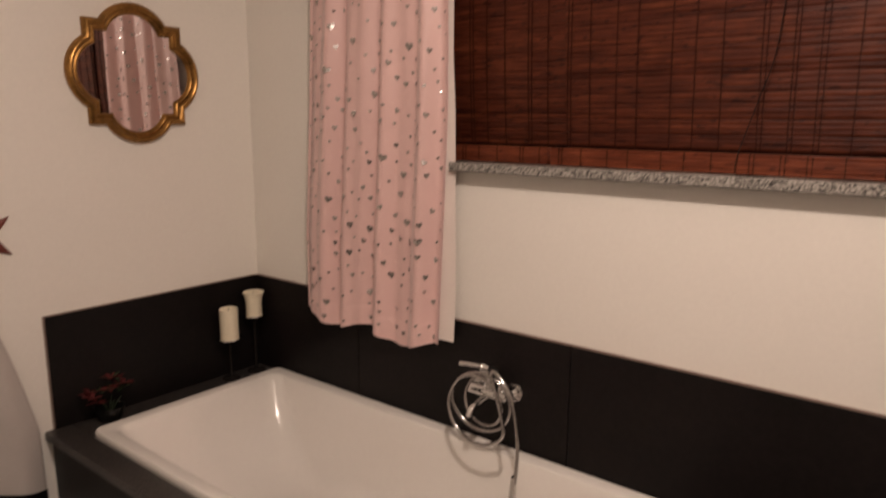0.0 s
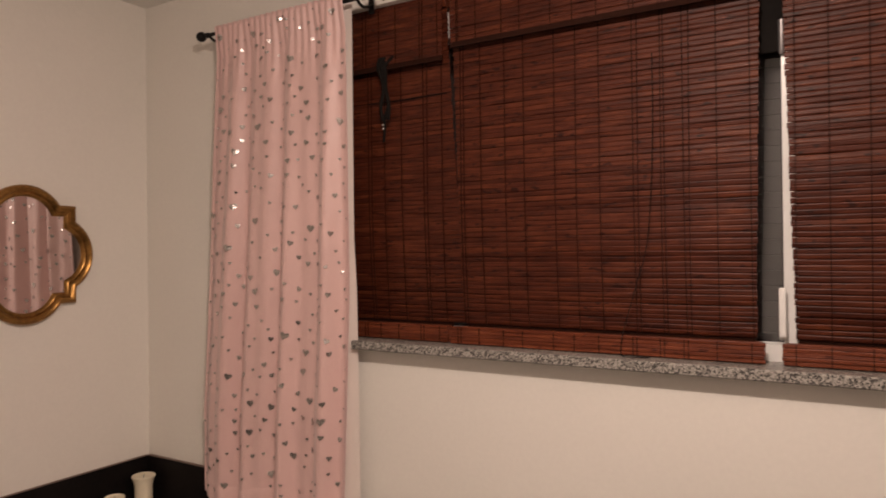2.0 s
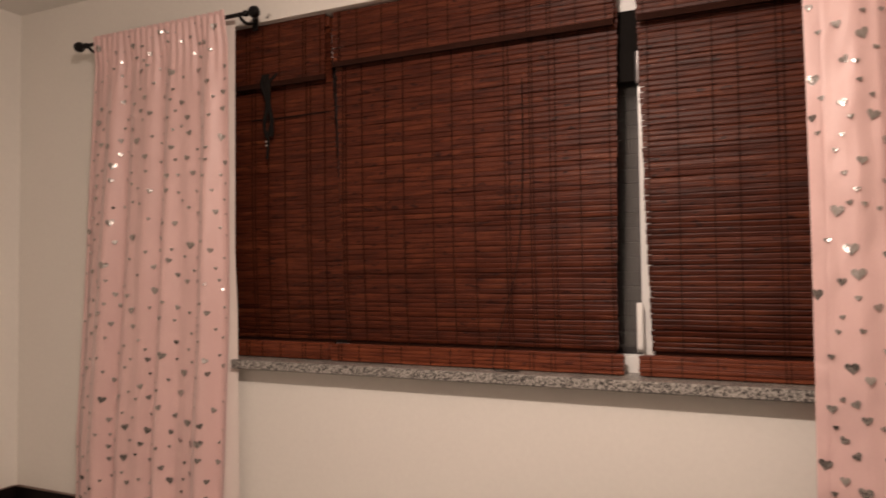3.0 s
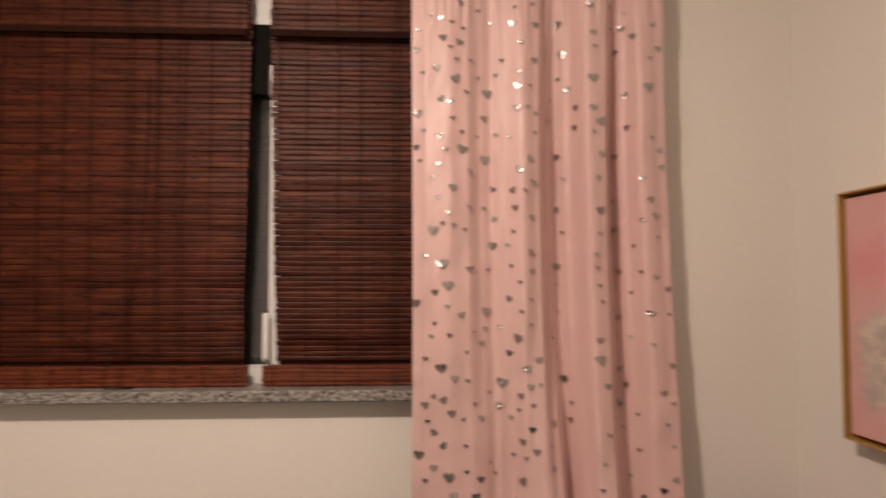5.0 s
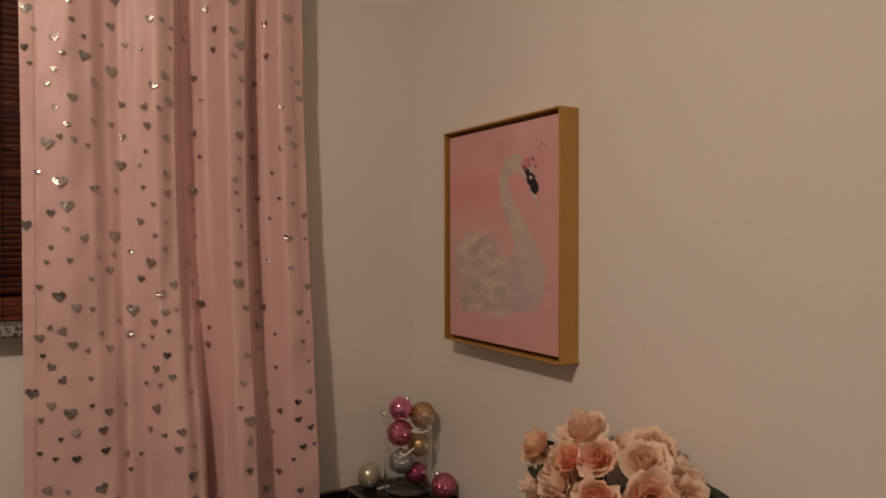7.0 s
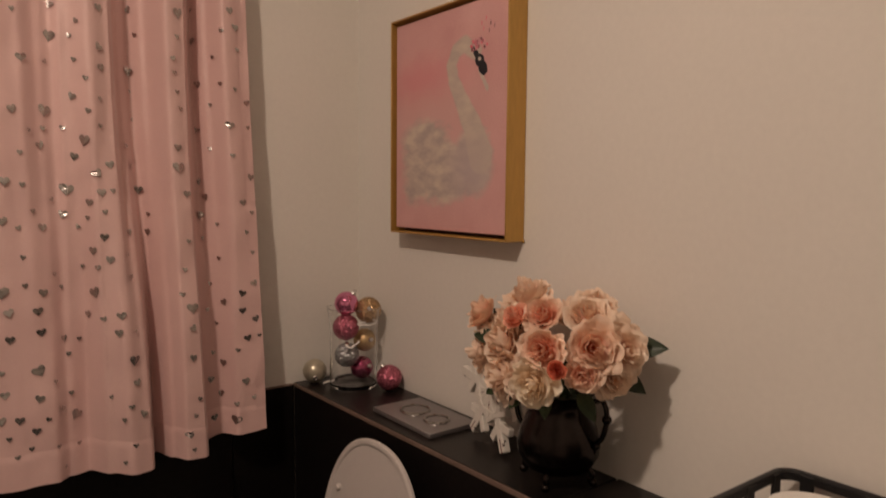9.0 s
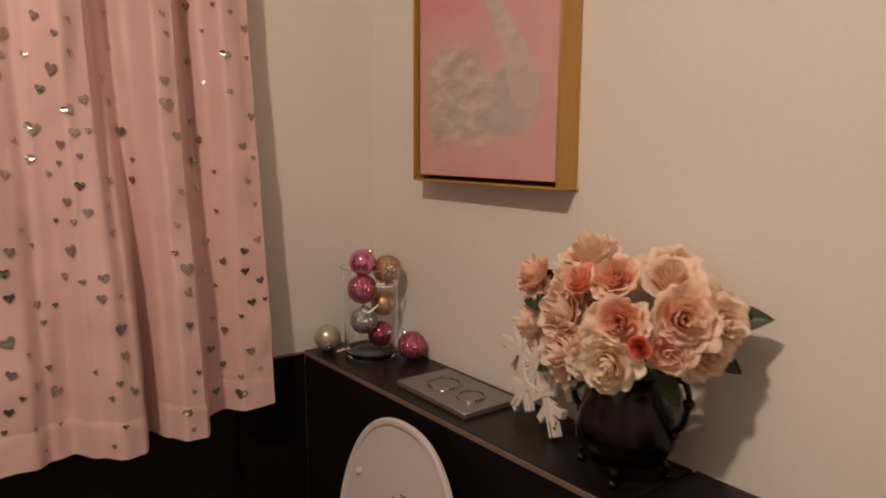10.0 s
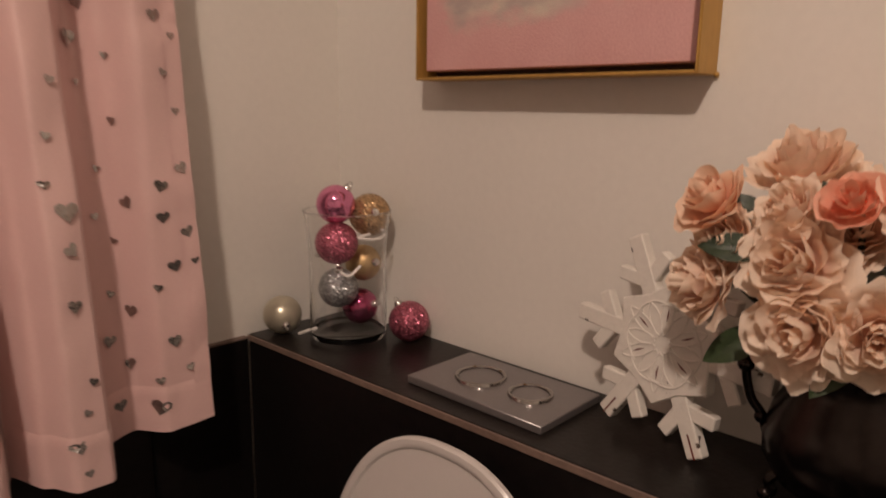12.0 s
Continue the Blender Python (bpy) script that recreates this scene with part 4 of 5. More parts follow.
surround = tagged(new("tub_surround"), "black slate and dark granite box round the bathtub", "surround", "", "structure")
part("front_panel", box(XL + 0.001, -1.95, -0.93, -0.91, 0, 0.405), M_TILE, surround, smooth=False)
part("end_panel", box(-1.97, -1.95, -0.91, 0.044, 0, 0.405), M_TILE, surround, smooth=False)
part("deck_end", box(XL + 0.013, TX0 + 0.02, -0.85, 0.044, 0.405, 0.440, 0.003), M_DECK, surround, "dark granite deck behind the head of the tub", smooth=False)
part("deck_front", box(XL + 0.001, -1.94, -0.955, -0.852, 0.405, 0.440, 0.004), M_DECK, surround, "dark granite front deck", smooth=False)
part("deck_foot", box(TX1 - 0.02, -1.94, -0.85, 0.044, 0.405, 0.440, 0.003), M_DECK, surround, smooth=False)

# ---- bath mixer ----
tap = thing("bath_mixer", "chrome wall bath mixer with its hose coiled round it", "tap", (-2.745, 0.045, 0.672))
part("body", tube([(-0.085, -0.055, 0), (-0.08, -0.055, 0), (0.08, -0.055, 0), (0.085, -0.055, 0)], [0.015, 0.022, 0.022, 0.015], 16), M_CHROME, tap)
for sx in (-0.075, 0.075):
    ro = tube([(sx, 0.0, 0), (sx, -0.006, 0), (sx, -0.008, 0), (sx, -0.055, 0)], [0.034, 0.034, 0.014, 0.014], 18)
    part("wall_rose", ro, M_CHROME, tap)
part("lever", tube(smooth_path([(0.0, -0.055, 0.02), (0.0, -0.058, 0.075), (-0.03, -0.075, 0.095), (-0.10, -0.10, 0.098)]), [0.018] * 8 + [0.016] * 8 + [0.008] * 9, 12), M_CHROME, tap, "flat single lever")
part("spout", tube(smooth_path([(0, -0.055, -0.01), (0, -0.10, -0.02), (0, -0.16, -0.03), (0, -0.175, -0.055)]), 0.014, 12), M_CHROME, tap)
part("diverter", tube([(0.05, -0.055, 0.0), (0.05, -0.055, 0.05), (0.05, -0.055, 0.052)], [0.011, 0.011, 0.004], 12), M_CHROME, tap)
part("shower_cradle", tube([(0.03, -0.06, 0.03), (0.03, -0.075, 0.10)], [0.012, 0.016], 12), M_IRON, tap, "black shower cradle")
pts = []
for k in range(97):
    a = 2 * math.pi * k / 36 + 1.2
    f = k / 96
    r = 0.078 + 0.06 * f
    pts.append((0.018 + 0.012 * math.sin(3 * f * math.pi) + r * math.cos(a), -0.115 - 0.05 * f + 0.02 * math.cos(a * 0.5), 0.005 - 0.025 * f + r * 0.92 * math.sin(a)))
last = Vector(pts[-1])
pts += smooth_path([last, last + Vector((0.05, -0.01, 0.065)), (0.10, -0.19, 0.135), (0.18, -0.20, 0.08), (0.212, -0.20, -0.05), (0.212, -0.20, -0.17), (0.202, -0.20, -0.26)], 10)[1:]
part("hose", tube(pts, 0.0064, 10), M_HOSE, tap, "spiral metal shower hose")
part("hand_shower", tube([(0.203, -0.20, -0.20), (0.201, -0.20, -0.24), (0.197, -0.20, -0.30), (0.194, -0.20, -0.34)], [0.009, 0.012, 0.013, 0.016], 14), M_CHROME, tap, "chrome hand shower hanging down")


# ---- candles and flowers on the deck ----
def candle_on_holder(x, y, stem, tall, r, label, flare=0.001):
    ho = thing("candle_holder", "slim dark metal candle holder with a bright rim", "candle holder", (x, y, 0.440), "candle holders")
    part("foot", lathe([(0, 0), (0.042, 0), (0.042, 0.005), (0.010, 0.014), (0.007, 0.03), (0.006, stem - 0.02), (0.012, stem - 0.008), (0.0, stem - 0.008)], 24), M_CORD, ho)
    part("dish", lathe([(0, stem - 0.008), (0.03, stem - 0.008), (r + 0.018, stem + 0.003), (r + 0.018, stem + 0.009), (0.03, stem - 0.003), (0, stem - 0.003)], 28), M_CHROME, ho, "silver dish with a bright rim")
    ca = thing("candle", label, "candle", (x, y, 0.440 + stem - 0.003), "candles")
    part("wax", lathe([(0, 0), (r, 0.0), (r + 0.0005, 0.004), (r, tall * 0.6), (r + flare * 0.4, tall * 0.82), (r + flare, tall - 0.004), (r + flare - 0.003, tall), (r - 0.006, tall - 0.006), (0, tall - 0.010)], 30), M_WAX, ca)
    part("wick", tube([(0, 0, tall - 0.012), (0.001, 0, tall - 0.002), (0.003, 0.001, tall + 0.004)], 0.0012, 6), M_CORD, ca)


candle_on_holder(-4.085, -0.168, 0.192, 0.150, 0.041, "tall ivory pillar candle on a metal holder")
candle_on_holder(-4.085, -0.028, 0.272, 0.122, 0.037, "short ivory pillar candle with a flared rim", 0.013)

pot = thing("poinsettia", "small dark red artificial flowers in a black bowl", "plant", (-4.075, -0.74, 0.440))
part("bowl", lathe([(0, 0), (0.035, 0), (0.05, 0.03), (0.055, 0.06), (0.051, 0.06), (0.046, 0.03), (0, 0.012)], 24), M_IRON, pot)
rng = random.Random(3)
for k in range(13):
    a, t = rng.uniform(0, 6.28), rng.uniform(0.1, 1.0)
    c = Vector((0.08 * t * math.cos(a) * 0.7, 0.10 * t * math.sin(a), 0.10 + 0.06 * (1 - t) + rng.uniform(-0.02, 0.025)))
    bm = bmesh.new()
    for j in range(5):
        b = a + 1.256 * j
        tip = c + Vector((0.042 * math.cos(b), 0.042 * math.sin(b), rng.uniform(-0.004, 0.018)))
        sd = Vector((-math.sin(b), math.cos(b), 0)) * 0.010
        mid = (c + tip) / 2 + Vector((0, 0, 0.004))
        v = [bm.verts.new(q) for q in (c, mid + sd, tip, mid - sd, mid + Vector((0, 0, -0.002)))]
        bm.faces.new((v[0], v[1], v[4])), bm.faces.new((v[1], v[2], v[4])), bm.faces.new((v[2], v[3], v[4])), bm.faces.new((v[3], v[0], v[4]))
    part("bract", bm, M_RED if k % 4 else M_LEAF, pot)
for k in range(5):
    a = 1.3 * k
    part("stem", tube(smooth_path([(0, 0, 0.02), (0.02 * math.cos(a), 0.02 * math.sin(a), 0.06), (0.035 * math.cos(a), 0.045 * math.sin(a), 0.09)], 4), 0.002, 6), M_LEAF, pot)

# ---- left wall: star and towel ----
star = thing("wall_star", "dark red wooden star hanging on the wall", "star", (XL, -1.095, 1.213))
bm = bmesh.new()
tips = []
for k in range(10):
    a = radians(36 * k + 36 * 0) + radians(36)
    r = 0.118 if k % 2 == 0 else 0.046
    tips.append((r * math.cos(a), r * math.sin(a)))
fr = bm.verts.new((0.022, 0, 0))
edge = [bm.verts.new((0.010, y, z)) for y, z in tips]
rear = [bm.verts.new((0.001, y, z)) for y, z in tips]
for k in range(10):
    j = (k + 1) % 10
    bm.faces.new((fr, edge[k], edge[j])), bm.faces.new((edge[k], rear[k], rear[j], edge[j]))
part("star_body", bm, M_STAR, star, smooth=False)

towel = thing("towel", "pale grey towel hanging from a wall hook", "towel", (XL + 0.03, -1.17, 0.20))


def towel_cloth(u, v):
    w = 0.05 + 0.13 * min(1, (1 - v) * 1.6) ** 0.7
    return Vector((0.015 + 0.022 * math.sin(u * 9.5 + 0.5) * (1 - 0.5 * v), (u - 0.5) * 2 * w + 0.012 * (1 - v), 0.0 + 0.74 * v + 0.03 * math.sin(u * 4) * (1 - v)))


tw = new("cloth", finish(grid_sheet(towel_cloth, 40, 30), "cloth", M_CLOTH))
tw.parent = towel
so = tw.modifiers.new("thickness", "SOLIDIFY")
so.thickness = 0.008
part("hem_band", grid_sheet(lambda u, v: towel_cloth(u, 0.005 + v * 0.06) + Vector((0.006, 0, 0)), 40, 2), M_IRON, towel, "dark woven band")
part("loop", tube(smooth_path([(-0.028, 0.0, 0.77), (0.0, 0.006, 0.755), (0.014, 0, 0.735)]), 0.004, 8), M_CLOTH, towel)

# ---- cistern ledge and half wall ----
LZ, LX = 0.900, -0.246
ledge = tagged(new("cistern_ledge"), "black slate cistern box with a worn brown edge", "ledge", "", "structure")
LX_NEAR = LX + 0.030  # the box narrows a little towards the half wall


def tapered(inset, depth, y0, y1, z0, z1, bevel=0.0):
    """A slab whose front follows the ledge; depth counts back from it, None reaches the wall."""
    front = lambda y: LX + (LX_NEAR - LX) * (0.0435 - y) / 1.0935 + inset
    rear = lambda y: -0.002 if depth is None else front(y) + depth
    bm = loft([[(front(y0), y0, z), (front(y1), y1, z), (rear(y1), y1, z), (rear(y0), y0, z)] for z in (z0, z1)], None, True, True)
    if bevel:
        bmesh.ops.bevel(bm, geom=bm.edges[:], offset=bevel, segments=1, affect="EDGES")
    return bm


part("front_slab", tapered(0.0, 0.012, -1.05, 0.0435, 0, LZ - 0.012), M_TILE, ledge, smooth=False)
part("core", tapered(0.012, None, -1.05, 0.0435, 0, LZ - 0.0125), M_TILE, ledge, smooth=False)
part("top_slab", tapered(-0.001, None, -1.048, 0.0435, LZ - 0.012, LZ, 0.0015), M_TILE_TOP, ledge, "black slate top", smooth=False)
part("edge_trim", tapered(-0.0045, 0.0033, -1.050, 0.043, LZ - 0.0125, LZ - 0.001, 0.0008), M_TRIM, ledge, "worn brown edge strip", smooth=False)
half = tagged(new("half_wall"), "black slate half wall beside the toilet with pale edge trim", "half wall", "", "structure")
part("core", box(-0.80, -0.001, -1.250, -1.052, 0, LZ - 0.012), M_TILE, half, smooth=False)
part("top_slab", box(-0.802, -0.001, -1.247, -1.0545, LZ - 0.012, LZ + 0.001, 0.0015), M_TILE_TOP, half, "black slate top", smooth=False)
part("edge_trim", box(-0.802, LX_NEAR - 0.006, -1.0542, -1.0515, LZ - 0.0125, LZ, 0.0008), M_TRIM, half, smooth=False)
part("edge_trim", box(-0.802, -0.001, -1.256, -1.2475, LZ - 0.014, LZ + 0.002, 0.001), M_TRIM, half, "worn pale edge strip", smooth=False)

plate = thing("flush_plate", "silver flush plate with two round buttons on the ledge", "flush plate", (-0.1155, -0.491, LZ))
part("base", box(-0.079, 0.079, -0.134, 0.134, 0.0, 0.013, 0.0015), M_PLATE, plate)
for y, r in ((0.042, 0.041), (-0.058, 0.034)):
    part("button_ring", lathe([(r - 0.0045, 0.012), (r - 0.0045, 0.0165), (r - 0.002, 0.0185), (r + 0.001, 0.0175), (r + 0.0025, 0.012)], 36, None, (0.0, y, 0)), M_HOSE, plate, "chrome ring")
    part("button", lathe([(0, 0.0150), (r * 0.6, 0.0150), (r - 0.006, 0.0146), (r - 0.0045, 0.0125)], 36, None, (0.0, y, 0)), M_PLATE, plate)

# ---- toilet ----
wc = thing("toilet", "white toilet with its lid raised against the ledge", "toilet", (-0.426, -0.534, 0), "", 1.5)


def oval(hw, length, n=72, square=0.55):
    """Toilet outline: round nose at +length, straight flanks, squarer hinge end."""
    pts = []
    for k in range(n):
        a = 2 * math.pi * k / n
        c, s_ = math.cos(a), math.sin(a)
        e = 1.0 if s_ > 0 else square
        pts.append((hw * math.copysign(abs(c) ** (0.86 if s_ > 0 else 0.7), c), (length * 0.56) * s_ + length * 0.44 if s_ > 0 else length * 0.44 * math.copysign(abs(s_) ** square, s_) + length * 0.44))
    return pts


lid = bmesh.new()
o = oval(0.222, 0.482)
o2 = oval(0.2185, 0.4785)
o3 = oval(0.2085, 0.467)
loft([[(0.0, x, y) for x, y in o2], [(-0.002, x, y) for x, y in o], [(-0.009, x, y) for x, y in o], [(-0.0125, x, y) for x, y in o2], [(-0.0130, x * 0.5 + z_ * 0.5, y * 0.5 + w_ * 0.5) for (x, y), (z_, w_) in zip(o2, o3)], [(-0.0118, x, y) for x, y in o3], [(-0.0075, x * 0.985, 0.222 + (y - 0.222) * 0.985) for x, y in o3]], lid, True, True)
lid_ob = part("lid", lid, M_LID, wc, "raised white plastic lid")
lid_ob.matrix_basis = pose(0.082, 0, 0.405, 0, 8.0, 0)
for y, z in ((0.155, 0.318), (-0.155, 0.318)):
    b = lathe([(0.0, 0.012), (0.006, 0.011), (0.0085, 0.006), (0.009, 0.0)], 14)
    b.transform(pose(-0.0072, y, z, 0, -90, 0))
    part("buffer", b, M_LID, lid_ob, "small rubber buffer")
for k, (w, z) in enumerate(((0.036, 0.326), (0.088, 0.310), (0.066, 0.294))):
    part("printed_line", box(-0.0083, -0.0077, -0.030 - w / 2, -0.030 + w / 2, z - 0.0028, z + 0.0028), M_GREY_PRINT, lid_ob, "line of small grey print", smooth=False)
bowl = bmesh.new()
rings = []
for hw, ln, off, z in ((0.11, 0.30, 0.0, 0.0), (0.115, 0.32, 0.0, 0.05), (0.14, 0.40, 0.0, 0.2), (0.18, 0.47, 0.0, 0.34), (0.185, 0.49, 0.0, 0.40), (0.155, 0.44, 0.02, 0.402), (0.14, 0.40, 0.03, 0.36), (0.08, 0.25, 0.08, 0.22)):
    rings.append([(0.10 - y - off, x, z) for x, y in oval(hw, ln)])
loft(rings, bowl, True, True)
part("bowl", bowl, M_ENAMEL, wc, "glossy white ceramic bowl")
seat = bmesh.new()
loft([[(0.07 - y, x, 0.404) for x, y in oval(0.188, 0.45)], [(0.07 - y, x, 0.420) for x, y in oval(0.188, 0.45)], [(0.06 - y, x, 0.422) for x, y in oval(0.15, 0.38)], [(0.03 - y, x, 0.404) for x, y in oval(0.12, 0.30)]], seat)
part("seat", seat, M_LID, wc)
part("hinge", tube([(0.082, -0.08, 0.415), (0.082, 0.08, 0.415)], 0.012, 12), M_LID, wc)
part("pan_back", box(0.06, 0.184, -0.12, 0.12, 0.0, 0.40, 0.012), M_ENAMEL, wc)

holder = thing("paper_holder", "chrome toilet paper holder on the black tile", "paper holder", (-0.79, 0.045, 0.568))
part("plate", box(-0.01, 0.05, -0.006, 0, -0.05, 0.01, 0.003), M_CHROME, holder)
part("arm", tube(smooth_path([(0.02, -0.004, 0), (0.022, -0.05, 0), (0.0, -0.065, 0), (-0.12, -0.065, -0.004)]), 0.006, 10), M_CHROME, holder)
part("cover", box(0.005, 0.035, -0.072, -0.058, -0.008, 0.008, 0.003), M_CHROME, holder)

# ---- baubles and vase ----
vase = thing("glass_vase", "waisted clear glass vase filled with baubles", "vase", (-0.112, -0.103, LZ))
prof = [(0.0, 0.0), (0.060, 0.0), (0.072, 0.004), (0.076, 0.014), (0.075, 0.05), (0.0735, 0.11), (0.075, 0.18), (0.081, 0.238), (0.084, 0.250),
        (0.0815, 0.250), (0.0785, 0.238), (0.0725, 0.18), (0.071, 0.11), (0.0725, 0.05), (0.071, 0.016), (0.06, 0.010), (0.0, 0.009)]
part("glass_body", lathe(prof, 40), M_GLASS, vase, "clear glass with a heavy foot").visible_shadow = False
part("rim", tube([(0.0828 * math.cos(math.pi * k / 20), 0.0828 * math.sin(math.pi * k / 20), 0.2515) for k in range(40)], 0.0016, 8, None, True), M_GLASS, vase, "rounded glass lip").visible_shadow = False

M_B_PINK = mat("pink_lacquer", (0.78, 0.27, 0.46), 0.05, 0.85, 0.05, 8, 40, 0.0)
M_B_CAP = mat("silver_cap", (0.7, 0.68, 0.66), 0.25, 1.0, 0.1)
M_B_GOLD_G = glitter("gold_glitter", (0.46, 0.30, 0.16))
M_B_MAG_G = glitter("magenta_glitter", (0.46, 0.13, 0.19))
M_B_GOLD = mat("satin_gold", (0.52, 0.36, 0.18), 0.45, 0.8, 0.05, 8, 80, 0.0)
M_B_SILV_G = glitter("silver_glitter", (0.36, 0.365, 0.37))
M_B_DPINK = mat("deep_pink_lacquer", (0.46, 0.08, 0.19), 0.06, 0.9, 0.05, 8, 40, 0.0)
M_B_PEARL = mat("pearl_champagne", (0.56, 0.51, 0.40), 0.3, 0.6, 0.05, 8, 80, 0.0)
M_RIBBON = mat("white_ribbon", (0.75, 0.70, 0.66), 0.6, 0, 0.05)


def bauble(place, r, material, label, tilt=(0, 0), loose=False):
    ob = thing("bauble", label, "bauble", place, "baubles")
    part("globe", ball(r, (0, 0, 0), None, 32, 20), material, ob)
    cap = lathe([(0.0, r + 0.006), (0.006, r + 0.006), (0.0075, r + 0.004), (0.0085, r - 0.003)], 16)
    cap.transform(pose(0, 0, 0, tilt[0], tilt[1], 0))
    part("cap", cap, M_B_CAP, ob, "silver cap")
    loop = tube([(0.005 * math.cos(t * 0.5236), 0, r + 0.009 + 0.005 * math.sin(t * 0.5236)) for t in range(12)], 0.0008, 6, None, True)
    loop.transform(pose(0, 0, 0, tilt[0], tilt[1], 0))
    part("hanger", loop, M_B_CAP, ob)
    return ob


bauble((-0.135, -0.098, LZ + 0.264), 0.037, M_B_PINK, "shiny pink bauble on top of the vase", (20, 30))
bauble((-0.068, -0.118, LZ + 0.240), 0.041, M_B_GOLD_G, "gold glitter bauble at the rim of the vase", (60, -60))
bauble((-0.142, -0.108, LZ + 0.192), 0.0405, M_B_MAG_G, "magenta glitter bauble inside the vase", (-130, 30))
bauble((-0.070, -0.100, LZ + 0.142), 0.036, M_B_GOLD, "satin gold bauble inside the vase", (80, 0))
bauble((-0.139, -0.108, LZ + 0.104), 0.038, M_B_SILV_G, "silver glitter bauble inside the vase", (15, -10))
bauble((-0.086, -0.108, LZ + 0.057), 0.036, M_B_DPINK, "deep pink shiny bauble low in the vase", (70, 40))
bauble((-0.196, 0.000, LZ + 0.0385), 0.038, M_B_PEARL, "champagne pearl bauble beside the vase", (120, 50))
bauble((-0.047, -0.208, LZ + 0.0395), 0.0395, M_B_MAG_G, "magenta glitter bauble beside the vase", (-25, -20))
for pts in ([(-0.10, -0.155, 1.110), (-0.125, -0.150, 1.105), (-0.09, -0.162, 1.100), (-0.062, -0.158, 1.108), (-0.075, -0.160, 1.116)],
            [(-0.165, -0.148, 1.045), (-0.15, -0.152, 1.036), (-0.13, -0.150, 1.044), (-0.118, -0.148, 1.050)],
            [(-0.185, -0.038, 0.905), (-0.175, -0.052, 0.912), (-0.160, -0.066, 0.920)]):
    rb = thing("ribbon", "narrow white ribbon of a bauble", "ribbon", pts[0])
    o0 = Vector(pts[0])
    part("band", tube([p - o0 for p in smooth_path(pts)], 0.0028, 6), M_RIBBON, rb)

# ---- snowflake ----
flake = thing("snowflake", "chipped white wooden snowflake leaning on the wall", "snowflake", (-0.092, -0.750, LZ))
arm_data = bmesh.new()
L, W, T = 0.150, 0.0125, 0.0090


def slab(x0, x1, half, deep, m=None, narrow=1.0):
    """One cut bar of the flake, a little narrower at its end, edges eased."""
    one = loft([[(x0, -half, z), (x1, -half * narrow, z), (x1, half * narrow, z), (x0, half, z)] for z in (-deep, deep)], None, True, True)
    bmesh.ops.bevel(one, geom=one.edges[:], offset=0.0018, segments=1, affect="EDGES")
    if m:
        one.transform(m)
    tmp = bpy.data.meshes.new("t")
    one.to_mesh(tmp)
    one.free()
    arm_data.from_mesh(tmp)
    bpy.data.meshes.remove(tmp)


slab(0.055, L, W, T, None, 0.95)
for sgn in (-1, 1):
    slab(0, 0.043, 0.0100, T - 0.001, pose(0.088, sgn * 0.004, 0, 0, 0, sgn * 58), 0.95)
arm_me = finish(arm_data, "arm", M_WHITEWOOD, False)
groove_me = finish(box(0.118, L + 0.0006, -0.0012, 0.0012, T - 0.001, T + 0.0006), "groove", M_STAR, False)
FL = pose(0, 0, 0.141, 0, 4, -10) @ Matrix(((0, 0, -1, 0), (1, 0, 0, 0), (0, 1, 0, 0), (0, 0, 0, 1)))
for k in range(6):
    a = new("arm", arm_me)
    a.parent = flake
    a.matrix_basis = FL @ pose(0, 0, 0, 0, 0, 4 + 60 * k)
    if k in (4, 5):
        g = new("worn_groove", groove_me)
        g.parent = a
        g.location = (0, 0, 0)
hub = loft([[(r * (1.0 if k % 2 else 0.80) * math.cos(radians(4 + 30 * k)), r * (1.0 if k % 2 else 0.80) * math.sin(radians(4 + 30 * k)), z) for k in range(12)] for r, z in ((0.084, -T - 0.001), (0.086, -T + 0.002), (0.086, T), (0.084, T + 0.002))], None, True, True)
h = part("hub", hub, M_WHITEWOOD, flake, smooth=False)
h.matrix_basis = FL
for k in range(12):
    far = k % 2
    eye = []
    for j in range(20):
        t = 2 * math.pi * j / 20
        eye.append(((0.040 if far else 0.034) + (0.028 if far else 0.022) * math.cos(t), 0.0085 * math.sin(t) * abs(math.sin(t)) ** 0.4, T + 0.0024))
    turn = FL @ pose(0, 0, 0, 0, 0, 4 + 30 * k)
    g = part("carved_rib", tube(eye, 0.0012, 6, None, True), M_WHITEWOOD, flake)
    g.matrix_basis = turn
    if far:
        sl = part("carved_slit", tube([(0.030, 0, T + 0.0017), (0.040, 0.0006, T + 0.0020), (0.050, 0, T + 0.0017)], [0.0004, 0.0014, 0.0004], 6), M_STAR, flake, "dark wood showing in the carving")
        sl.matrix_basis = turn
    else:
        arc = part("carved_arc", tube([(0.058 - 0.020 * (a / 34) ** 2, 0.036 * a / 34, T + 0.0024) for a in range(-34, 35, 4)], 0.0014, 6), M_WHITEWOOD, flake)
        arc.matrix_basis = turn


